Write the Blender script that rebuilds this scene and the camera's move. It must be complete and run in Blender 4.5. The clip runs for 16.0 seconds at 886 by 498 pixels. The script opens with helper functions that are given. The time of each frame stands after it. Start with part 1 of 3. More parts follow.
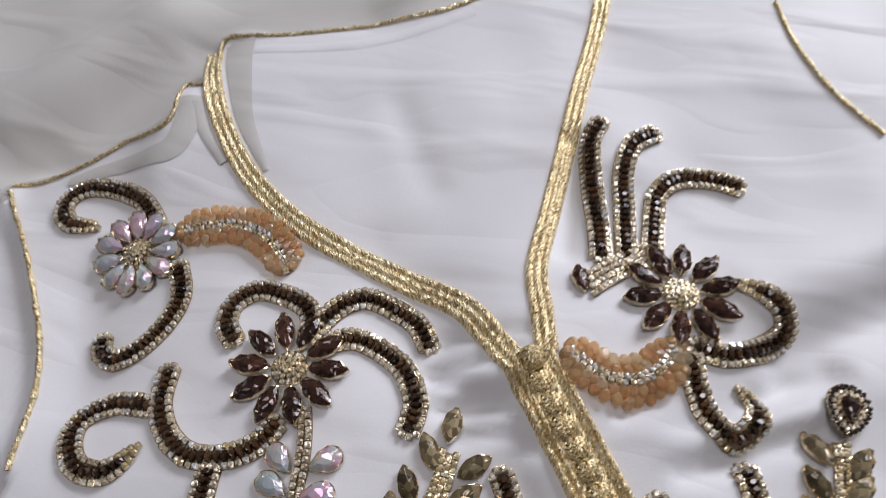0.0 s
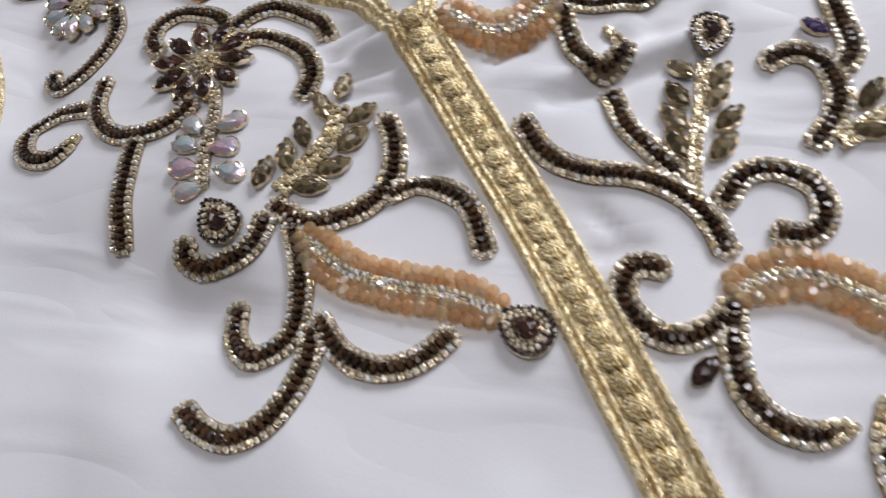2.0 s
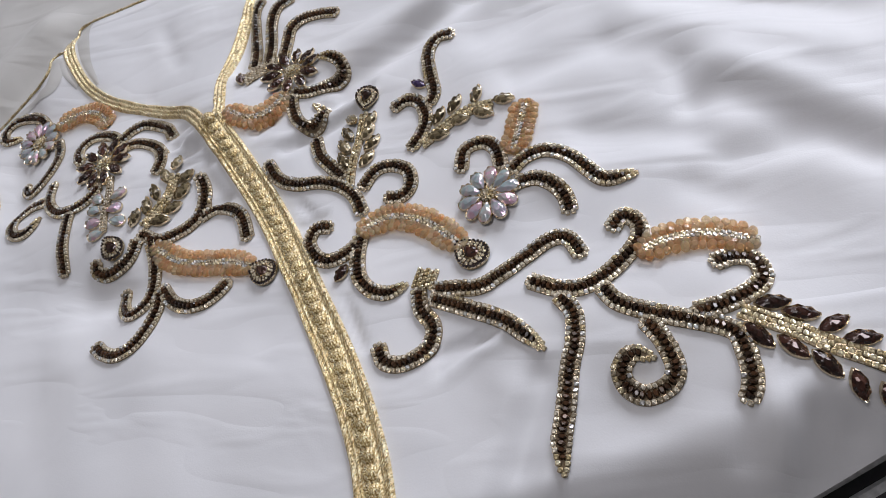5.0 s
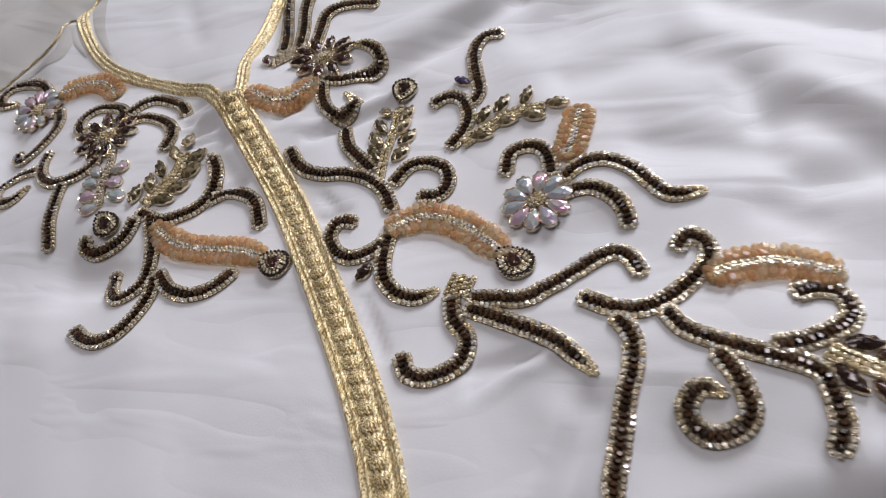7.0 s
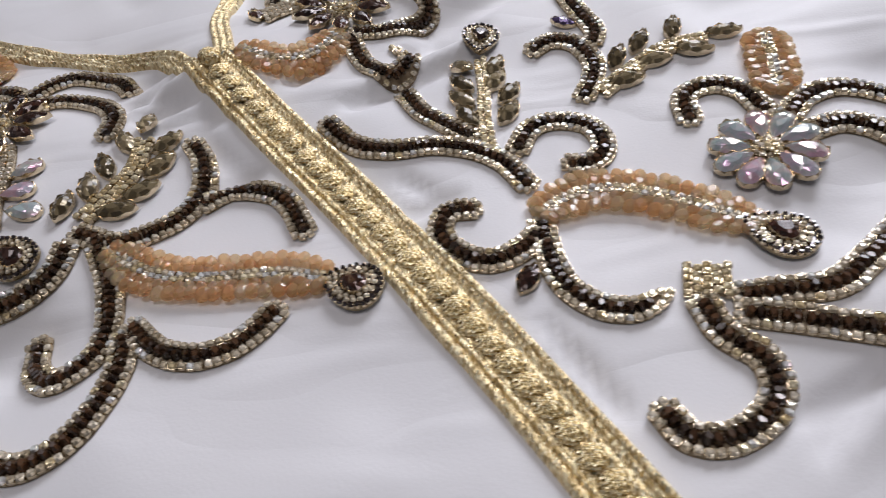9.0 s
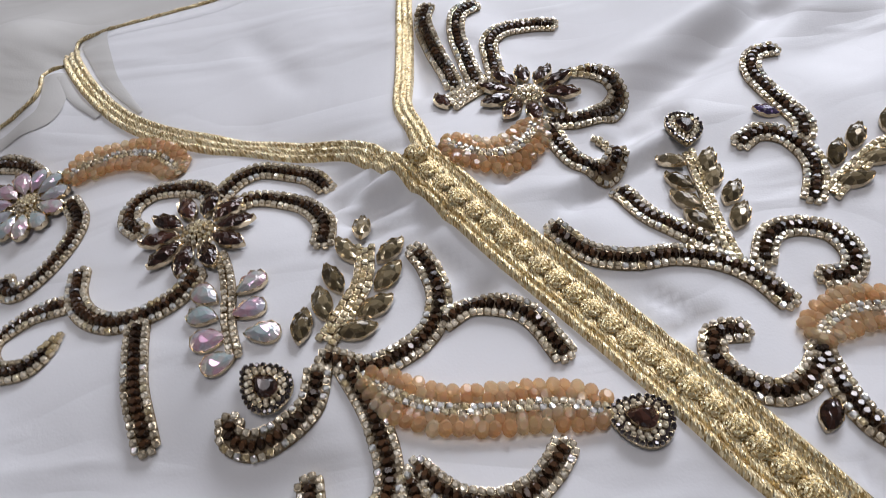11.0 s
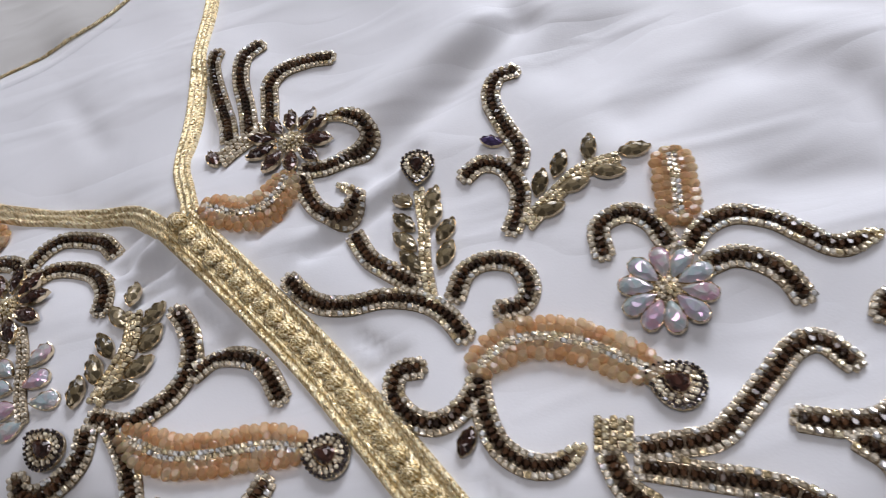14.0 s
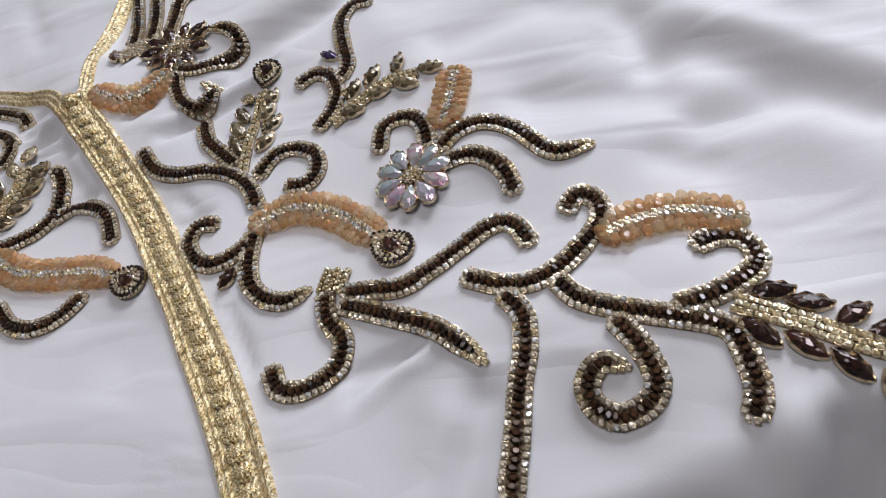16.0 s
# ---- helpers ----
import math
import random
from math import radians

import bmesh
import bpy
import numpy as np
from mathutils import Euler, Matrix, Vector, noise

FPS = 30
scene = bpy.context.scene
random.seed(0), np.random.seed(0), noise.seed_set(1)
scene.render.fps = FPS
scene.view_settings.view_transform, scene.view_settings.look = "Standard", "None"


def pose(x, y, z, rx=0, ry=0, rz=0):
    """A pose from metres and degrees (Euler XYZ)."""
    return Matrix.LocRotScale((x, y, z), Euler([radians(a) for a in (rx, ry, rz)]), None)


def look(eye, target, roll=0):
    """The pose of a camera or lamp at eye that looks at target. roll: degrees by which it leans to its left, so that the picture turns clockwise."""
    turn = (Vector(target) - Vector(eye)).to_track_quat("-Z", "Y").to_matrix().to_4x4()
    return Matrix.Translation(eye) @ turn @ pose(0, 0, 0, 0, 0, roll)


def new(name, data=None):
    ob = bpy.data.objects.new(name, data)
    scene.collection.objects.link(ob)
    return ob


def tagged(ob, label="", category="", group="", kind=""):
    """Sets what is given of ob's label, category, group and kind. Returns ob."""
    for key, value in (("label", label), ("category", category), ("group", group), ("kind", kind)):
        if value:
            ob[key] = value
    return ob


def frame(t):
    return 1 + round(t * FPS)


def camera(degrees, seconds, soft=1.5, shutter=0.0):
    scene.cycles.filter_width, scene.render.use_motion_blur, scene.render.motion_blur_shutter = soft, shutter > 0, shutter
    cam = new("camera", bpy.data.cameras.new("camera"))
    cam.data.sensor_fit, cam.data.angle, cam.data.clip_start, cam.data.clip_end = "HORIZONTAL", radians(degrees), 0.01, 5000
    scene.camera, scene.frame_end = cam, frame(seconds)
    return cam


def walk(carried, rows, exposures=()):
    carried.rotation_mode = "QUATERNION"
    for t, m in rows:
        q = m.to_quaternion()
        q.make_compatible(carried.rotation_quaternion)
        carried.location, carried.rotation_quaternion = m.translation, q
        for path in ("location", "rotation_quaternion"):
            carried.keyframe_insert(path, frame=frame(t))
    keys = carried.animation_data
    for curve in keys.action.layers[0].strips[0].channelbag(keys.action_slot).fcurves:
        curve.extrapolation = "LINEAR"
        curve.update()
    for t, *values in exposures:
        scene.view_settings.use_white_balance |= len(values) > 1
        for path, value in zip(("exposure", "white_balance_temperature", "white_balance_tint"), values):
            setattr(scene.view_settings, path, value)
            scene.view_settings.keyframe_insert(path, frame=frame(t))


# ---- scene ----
cam = camera(67.42, 16.0, soft=0.85, shutter=0.4)
walk(cam, [
    (0.0, pose(-0.0009, -0.0792, 0.2350, 28.86, 3.77, 11.16)),
    (0.5, pose(-0.0100, -0.0789, 0.1991, 27.86, 3.63, 10.16)),
    (1.0, pose(0.0055, -0.1054, 0.1865, 29.05, 4.92, 9.77)),
    (1.5, pose(0.0351, -0.1436, 0.1909, 26.51, 7.16, 10.37)),
    (2.0, pose(0.0755, -0.1775, 0.1961, 25.59, 10.10, 9.33)),
    (2.5, pose(0.1289, -0.1886, 0.2018, 26.29, 12.09, 3.44)),
    (3.0, pose(0.1846, -0.2062, 0.2161, 23.60, 13.43, -1.16)),
    (3.5, pose(0.2266, -0.2316, 0.2295, 25.84, 15.21, -1.49)),
    (4.0, pose(0.2471, -0.2505, 0.2526, 26.22, 16.74, -0.54)),
    (4.2, pose(0.2528, -0.2573, 0.2652, 26.67, 17.64, 0.35)),
    (6.3, pose(0.2737, -0.3003, 0.3033, 31.82, 17.25, 4.49)),
    (6.5, pose(0.2685, -0.2945, 0.2993, 31.57, 16.84, 5.02)),
    (7.0, pose(0.2296, -0.2813, 0.2614, 33.78, 13.45, 6.44)),
    (7.5, pose(0.1699, -0.2595, 0.2066, 35.72, 10.95, 2.61)),
    (8.0, pose(0.1482, -0.2424, 0.1738, 36.96, 10.01, -2.71)),
    (8.5, pose(0.1264, -0.2378, 0.1613, 38.07, 8.56, -3.84)),
    (9.0, pose(0.0906, -0.2362, 0.1570, 39.26, 6.56, -5.15)),
    (9.5, pose(0.0530, -0.2302, 0.1525, 40.22, 4.88, -6.14)),
    (10.0, pose(0.0170, -0.2177, 0.1570, 40.81, 3.76, -6.59)),
    (10.2, pose(0.0056, -0.2148, 0.1616, 41.09, 3.88, -6.07)),
    (12.3, pose(0.0343, -0.1434, 0.2176, 31.80, 9.19, -11.27)),
    (12.5, pose(0.0473, -0.1401, 0.2175, 31.13, 9.35, -12.07)),
    (13.0, pose(0.0771, -0.1496, 0.2271, 30.01, 11.08, -12.67)),
    (13.5, pose(0.1079, -0.1671, 0.2276, 30.28, 11.78, -11.42)),
    (14.0, pose(0.1370, -0.1877, 0.2302, 30.69, 11.95, -10.18)),
    (14.5, pose(0.1671, -0.2094, 0.2319, 31.53, 12.52, -8.30)),
    (15.0, pose(0.1997, -0.2306, 0.2281, 33.37, 12.33, -4.17)),
    (15.5, pose(0.2318, -0.2524, 0.2224, 32.55, 12.70, -1.83)),
    (16.0, pose(0.2555, -0.2647, 0.2207, 31.68, 13.88, -1.42)),
], exposures=[(0.0, -0.05, 6550, 11), (1.5, 0.02, 6550, 11), (2.5, 0.1, 6400, 8), (4.0, 0.04, 6400, 8), (7.0, -0.02, 6600, 11), (9.5, 0.02, 6550, 11), (10.2, 0.03, 6480, 9), (13.0, 0.0, 6400, 10), (16.0, 0.0, 6450, 10)])

# ---- light: added key and overhead lamps in a plain room, all out of view ----
world = bpy.data.worlds.new("dark_outside")
scene.world = world
world.use_nodes = True
world.node_tree.nodes["Background"].inputs[0].default_value = (0.62, 0.68, 0.8, 1)
world.node_tree.nodes["Background"].inputs[1].default_value = 0.1


def area_lamp(name, eye, target, sx, sy, watts, colour):
    data = bpy.data.lights.new(name, "AREA")
    data.shape, data.size, data.size_y, data.energy, data.color = "RECTANGLE", sx, sy, watts, colour
    ob = new(name, data)
    ob.matrix_world = look(eye, target)
    return ob


# Both lamps are made up: a slanting key for the folds, a soft fill above.
area_lamp("unseen_key_light", (0.9, 1.78, 1.05), (0.1, -0.05, 0.0), 1.2, 1.1, 61.0, (0.88, 0.897, 0.99))
area_lamp("unseen_fill_light", (-0.15, 0.0, 2.2), (0.0, -0.1, 0.0), 0.9, 0.5, 10.4, (0.98, 0.94, 0.98))


# ---- materials ----
def material(name):
    m = bpy.data.materials.new(name)
    m.use_nodes = True
    nt = m.node_tree
    return m, nt, nt.nodes["Principled BSDF"]


def node(nt, kind, **inputs):
    n = nt.nodes.new(kind)
    for k, v in inputs.items():
        n.inputs[k.replace("_", " ")].default_value = v
    return n


def ramp(nt, fac, stops):
    r = nt.nodes.new("ShaderNodeValToRGB")
    e = r.color_ramp.elements
    while len(e) < len(stops):
        e.new(0.5)
    for el, (p, c) in zip(e, stops):
        el.position, el.color = p, (*c, 1)
    nt.links.new(fac, r.inputs[0])
    return r


def bump(nt, bsdf, height, strength, distance):
    b = nt.nodes.new("ShaderNodeBump")
    b.inputs["Strength"].default_value, b.inputs["Distance"].default_value = strength, distance
    nt.links.new(height, b.inputs["Height"])
    nt.links.new(b.outputs[0], bsdf.inputs["Normal"])
    return b


def satin_material(name, low, high):
    m, nt, b = material(name)
    co = nt.nodes.new("ShaderNodeTexCoord")
    big = node(nt, "ShaderNodeTexNoise", Scale=9.0, Detail=3.0)
    crease = node(nt, "ShaderNodeTexNoise", Scale=18.0, Detail=2.0, Roughness=0.42, Distortion=0.6)
    fine = node(nt, "ShaderNodeTexNoise", Scale=1100.0, Detail=2.0)
    for n in (big, crease, fine):
        nt.links.new(co.outputs["Object"], n.inputs["Vector"])
    r = ramp(nt, big.outputs[0], [(0.3, low), (0.7, high)])
    nt.links.new(r.outputs[0], b.inputs["Base Color"])
    b.inputs["Roughness"].default_value = 0.5
    b.inputs["Sheen Weight"].default_value = 0.2
    b.inputs["Sheen Roughness"].default_value = 0.4
    b.inputs["Specular IOR Level"].default_value = 0.25
    first = bump(nt, b, crease.outputs[0], 0.12, 0.012)
    # finer slanting wrinkles
    turn = nt.nodes.new("ShaderNodeMapping")
    turn.inputs["Rotation"].default_value = (0.0, 0.0, math.radians(-38))
    turn.inputs["Scale"].default_value = (11.0, 38.0, 11.0)
    nt.links.new(co.outputs["Object"], turn.inputs["Vector"])
    slant = node(nt, "ShaderNodeTexNoise", Scale=1.0, Detail=1.5, Roughness=0.4, Distortion=0.7)
    nt.links.new(turn.outputs[0], slant.inputs["Vector"])
    ridge = ramp(nt, slant.outputs[0], [(0.46, (0, 0, 0)), (0.6, (0.45, 0.45, 0.45)), (0.75, (1, 1, 1))])
    press = nt.nodes.new("ShaderNodeBump")
    press.inputs["Strength"].default_value, press.inputs["Distance"].default_value = 0.28, 0.004
    nt.links.new(ridge.outputs[0], press.inputs["Height"])
    nt.links.new(first.outputs[0], press.inputs["Normal"])
    first = press
    second = nt.nodes.new("ShaderNodeBump")
    second.inputs["Strength"].default_value, second.inputs["Distance"].default_value = 0.15, 0.0003
    nt.links.new(fine.outputs[0], second.inputs["Height"])
    nt.links.new(first.outputs[0], second.inputs["Normal"])
    nt.links.new(second.outputs[0], b.inputs["Normal"])
    return m


def gold_thread_material(name, dark, light, along, across, lean_degrees=0.0):
    """Metallic yarn: long flat stitches that each catch the light their own way; some glitter is painted into their
    colours.
    """
    m, nt, b = material(name)
    co = nt.nodes.new("ShaderNodeTexCoord")
    scale = nt.nodes.new("ShaderNodeMapping")
    scale.inputs["Scale"].default_value = (along, across, across)
    slant = nt.nodes.new("ShaderNodeMapping")
    slant.inputs["Rotation"].default_value = (0.0, 0.0, math.radians(lean_degrees))
    nt.links.new(co.outputs["UV"], slant.inputs["Vector"])
    nt.links.new(slant.outputs[0], scale.inputs["Vector"])
    v = node(nt, "ShaderNodeTexVoronoi", Scale=1.0)
    nt.links.new(scale.outputs[0], v.inputs["Vector"])
    sep = nt.nodes.new("ShaderNodeSeparateColor")
    nt.links.new(v.outputs["Color"], sep.inputs[0])
    r = ramp(nt, sep.outputs[0], [(0.0, dark), (0.5, light), (1.0, (1.0, 0.93, 0.68))])
    nt.links.new(r.outputs[0], b.inputs["Base Color"])
    rr = ramp(nt, sep.outputs[1], [(0.0, (0.25,) * 3), (1.0, (0.5,) * 3)])
    nt.links.new(rr.outputs[0], b.inputs["Roughness"])
    b.inputs["Metallic"].default_value = 0.8
    edge = bump(nt, b, v.outputs["Distance"], 0.7, 0.0005)
    lean = nt.nodes.new("ShaderNodeVectorMath")
    lean.operation = "SUBTRACT"
    lean.inputs[1].default_value = (0.5, 0.5, 0.5)
    nt.links.new(v.outputs["Color"], lean.inputs[0])
    scale_n = nt.nodes.new("ShaderNodeVectorMath")
    scale_n.operation = "SCALE"
    scale_n.inputs["Scale"].default_value = 0.7
    nt.links.new(lean.outputs[0], scale_n.inputs[0])
    add = nt.nodes.new("ShaderNodeVectorMath")
    nt.links.new(edge.outputs[0], add.inputs[0])
    nt.links.new(scale_n.outputs[0], add.inputs[1])
    unit = nt.nodes.new("ShaderNodeVectorMath")
    unit.operation = "NORMALIZE"
    nt.links.new(add.outputs[0], unit.inputs[0])
    nt.links.new(unit.outputs[0], b.inputs["Normal"])
    return m


def facet_normals(nt, b, cells, amount):
    """Flat cells that each lean their own way, as the back facets of a cut stone seem to."""
    co = nt.nodes.new("ShaderNodeTexCoord")
    v = node(nt, "ShaderNodeTexVoronoi", Scale=cells)
    nt.links.new(co.outputs["Object"], v.inputs["Vector"])
    lean = nt.nodes.new("ShaderNodeVectorMath")
    lean.operation = "SUBTRACT"
    lean.inputs[1].default_value = (0.5, 0.5, 0.5)
    nt.links.new(v.outputs["Color"], lean.inputs[0])
    scale = nt.nodes.new("ShaderNodeVectorMath")
    scale.operation = "SCALE"
    scale.inputs["Scale"].default_value = amount
    nt.links.new(lean.outputs[0], scale.inputs[0])
    geo = nt.nodes.new("ShaderNodeNewGeometry")
    add = nt.nodes.new("ShaderNodeVectorMath")
    nt.links.new(geo.outputs["Normal"], add.inputs[0])
    nt.links.new(scale.outputs[0], add.inputs[1])
    unit = nt.nodes.new("ShaderNodeVectorMath")
    unit.operation = "NORMALIZE"
    nt.links.new(add.outputs[0], unit.inputs[0])
    nt.links.new(unit.outputs[0], b.inputs["Normal"])
    return v


def gem_material(name, low, high, rough=0.08, metallic=0.6, film=0.0, cells=0.0, coat=0.8):
    """Foil-backed glass: colour varies from stone to stone; inner reflections are painted as lighter and darker facets.
    """
    m, nt, b = material(name)
    info = nt.nodes.new("ShaderNodeObjectInfo")
    r = ramp(nt, info.outputs["Random"], [(0.0, low), (1.0, high)])
    colour = r.outputs[0]
    if cells:
        v = facet_normals(nt, b, cells, 0.7)
        sep = nt.nodes.new("ShaderNodeSeparateColor")
        nt.links.new(v.outputs["Color"], sep.inputs[0])
        f = ramp(nt, sep.outputs[1], [(0.0, (0.5,) * 3), (0.6, (1.0,) * 3), (1.0, (1.5,) * 3)])
        mix = nt.nodes.new("ShaderNodeVectorMath")
        mix.operation = "MULTIPLY"
        nt.links.new(colour, mix.inputs[0])
        nt.links.new(f.outputs[0], mix.inputs[1])
        colour = mix.outputs[0]
    nt.links.new(colour, b.inputs["Base Color"])
    b.inputs["Roughness"].default_value, b.inputs["Metallic"].default_value = rough, metallic
    b.inputs["Coat Weight"].default_value, b.inputs["Coat Roughness"].default_value = coat, 0.03
    b.inputs["Thin Film Thickness"].default_value = film
    b.inputs["Thin Film IOR"].default_value = 1.8
    return m


def opal_material():
    m, nt, b = material("opal_glass")
    info = nt.nodes.new("ShaderNodeObjectInfo")
    add = nt.nodes.new("ShaderNodeMath")
    add.operation = "FRACT"
    s = nt.nodes.new("ShaderNodeMath")
    s.operation = "ADD"
    co = nt.nodes.new("ShaderNodeTexCoord")
    n = node(nt, "ShaderNodeTexNoise", Scale=240.0, Detail=1.0)
    nt.links.new(co.outputs["Object"], n.inputs["Vector"])
    nt.links.new(info.outputs["Random"], s.inputs[0])
    nt.links.new(n.outputs[0], s.inputs[1])
    nt.links.new(s.outputs[0], add.inputs[0])
    # iridescent flashes painted into the colour as pink and teal tints
    r = ramp(nt, add.outputs[0], [(0.0, (0.66, 0.63, 0.7)), (0.2, (0.48, 0.63, 0.64)), (0.42, (0.66, 0.64, 0.61)), (0.6, (0.7, 0.46, 0.55)), (0.8, (0.57, 0.56, 0.66)), (1.0, (0.55, 0.64, 0.61))])
    nt.links.new(r.outputs[0], b.inputs["Base Color"])
    b.inputs["Roughness"].default_value, b.inputs["Metallic"].default_value = 0.12, 0.2
    b.inputs["Coat Weight"].default_value = 1.0
    b.inputs["Coat Roughness"].default_value = 0.03
    facet_normals(nt, b, 210.0, 0.5)
    b.inputs["Thin Film Thickness"].default_value = 420.0
    b.inputs["Thin Film IOR"].default_value = 1.9
    return m


def bead_material():
    """Clear tinted glass that lets the light of the cloth below through."""
    m, nt, b = material("apricot_glass")
    info = nt.nodes.new("ShaderNodeObjectInfo")
    r = ramp(nt, info.outputs["Random"], [(0.0, (0.97, 0.705, 0.435)), (0.6, (0.985, 0.79, 0.545)), (1.0, (1.0, 0.885, 0.69))])
    nt.links.new(r.outputs[0], b.inputs["Base Color"])
    b.inputs["Roughness"].default_value = 0.12
    b.inputs["IOR"].default_value = 1.4
    b.inputs["Transmission Weight"].default_value = 0.75
    b.inputs["Subsurface Weight"].default_value = 0.4
    b.inputs["Subsurface Radius"].default_value = (0.005, 0.003, 0.0018)
    b.inputs["Coat Weight"].default_value = 0.3
    glow = nt.nodes.new("ShaderNodeBsdfTranslucent")
    nt.links.new(r.outputs[0], glow.inputs["Color"])
    mix = nt.nodes.new("ShaderNodeMixShader")
    mix.inputs[0].default_value = 0.34
    nt.links.new(b.outputs[0], mix.inputs[1])
    nt.links.new(glow.outputs[0], mix.inputs[2])
    nt.links.new(mix.outputs[0], nt.nodes["Material Output"].inputs["Surface"])
    return m


def plain(name, colour, rough, metallic=0.0, scale=300.0):
    m, nt, b = material(name)
    co = nt.nodes.new("ShaderNodeTexCoord")
    n = node(nt, "ShaderNodeTexNoise", Scale=scale, Detail=4.0)
    nt.links.new(co.outputs["Object"], n.inputs["Vector"])
    r = ramp(nt, n.outputs[0], [(0.3, tuple(c * 0.75 for c in colour)), (0.7, tuple(min(1, c * 1.15) for c in colour))])
    nt.links.new(r.outputs[0], b.inputs["Base Color"])
    b.inputs["Roughness"].default_value, b.inputs["Metallic"].default_value = rough, metallic
    bump(nt, b, n.outputs[0], 0.3, 0.0004)
    return m


SATIN = satin_material("white_satin", (0.79, 0.79, 0.81), (0.85, 0.845, 0.86))
# Single-layer satin: the shaded dark behind it is painted into this greyer colour.
THIN_SHADE = satin_material("thin_satin_painted_shade", (0.58, 0.565, 0.54), (0.65, 0.635, 0.61))
GOLD = gold_thread_material("gold_metallic_thread", (0.46, 0.31, 0.11), (0.93, 0.75, 0.43), 900.0, 2500.0, 34.0)
KNOT = gold_thread_material("dull_gold_thread", (0.26, 0.16, 0.045), (0.76, 0.56, 0.25), 1200.0, 2200.0)
CUP = plain("pale_gold_metal", (0.72, 0.6, 0.42), 0.25, 1.0)
SILVER = plain("tarnished_cup_metal", (0.34, 0.27, 0.17), 0.3, 1.0)
CRYSTAL = gem_material("crystal_glass", (0.44, 0.36, 0.24), (0.95, 0.86, 0.7), 0.12, 0.25, 0.0, 900.0, 0.4)
RAINBOW = gem_material("rainbow_coated_glass", (0.55, 0.55, 0.52), (0.85, 0.86, 0.85), 0.08, 0.3, 430.0, 700.0, 0.4)
GILT = gem_material("champagne_glass", (0.62, 0.48, 0.25), (0.95, 0.85, 0.6), 0.1, 0.35, 0.0, 900.0, 0.6)
BROWN = gem_material("smoked_brown_glass", (0.018, 0.009, 0.005), (0.085, 0.04, 0.018), 0.1, 0.1, 0.0, 420.0, 0.3)
PLUM = gem_material("dark_plum_glass", (0.022, 0.009, 0.006), (0.07, 0.028, 0.019), 0.08, 0.2, 0.0, 380.0, 0.4)
OLIVE = gem_material("smoky_topaz_glass", (0.12, 0.09, 0.045), (0.36, 0.29, 0.17), 0.1, 0.3, 0.0, 260.0, 0.5)
VIOLET = gem_material("violet_glass", (0.06, 0.04, 0.11), (0.1, 0.07, 0.17), 0.08, 0.4, 0.0, 500.0, 0.5)
INK = gem_material("black_diamond_glass", (0.012, 0.008, 0.01), (0.06, 0.045, 0.05), 0.08, 0.4)
OPAL = opal_material()
APRICOT = bead_material()
NET = plain("peach_net_backing", (0.85, 0.68, 0.5), 0.8)
FELT = plain("brown_net_backing", (0.3, 0.23, 0.15), 0.8)
DARK_CLOTH = plain("black_cloth", (0.015, 0.015, 0.017), 0.6)
PALE_STRIPE = plain("pale_stripe", (0.6, 0.6, 0.6), 0.3)
WALL = plain("wall_paint", (0.36, 0.345, 0.33), 0.8, 0.0, 20.0)

# ---- the lie of the cloth, in metres ----
BUMPS = [
    (0, -0, 0.022, 0.0068),
    (-0.171, 0.026, 0.045, -0.0084),
    (-0.17, -0.014, 0.04, 0.0004),
    (-0.086, -0.016, 0.035, 0.0029),
    (-0.057, -0.083, 0.035, 0.0045),
    (0.041, -0.086, 0.035, -0.006),
    (0.114, -0.081, 0.035, -0.0021),
    (0.144, -0.038, 0.035, -0.0053),
    (0.076, 0.094, 0.04, -0.0046),
    (0.218, -0.174, 0.04, 0.004),
    (0.164, 0.048, 0.04, -0.0027),
    (0.134, -0.167, 0.04, -0.0036),
    (-0.17, 0.114, 0.05, 0.0069),
    (0.192, -0.085, 0.035, 0.0004),
    (0.158, -0.124, 0.03, -0.0021),
    (-0.052, -0.12, 0.04, -0.0061),
    (-0.006, 0.038, 0.025, 0.002),
    (0.224, -0.226, 0.04, -0.007),
    (0.322, -0.119, 0.035, -0.0048),
    (0.217, -0.176, 0.022, 0.0036),
    (0.24, -0.118, 0.022, -0.0028),
    (0.297, -0.142, 0.018, 0.004),
    (0.028, 0.112, 0.022, 0.0042),
    (0.074, -0.02, 0.014, -0.0028),
    (-0.04, 0.004, 0.018, -0.003),
    (0.158, -0.128, 0.018, 0.0016),
    (0.267, -0.18, 0.018, 0.0022),
    (0.262, -0.203, 0.016, -0.005),
]
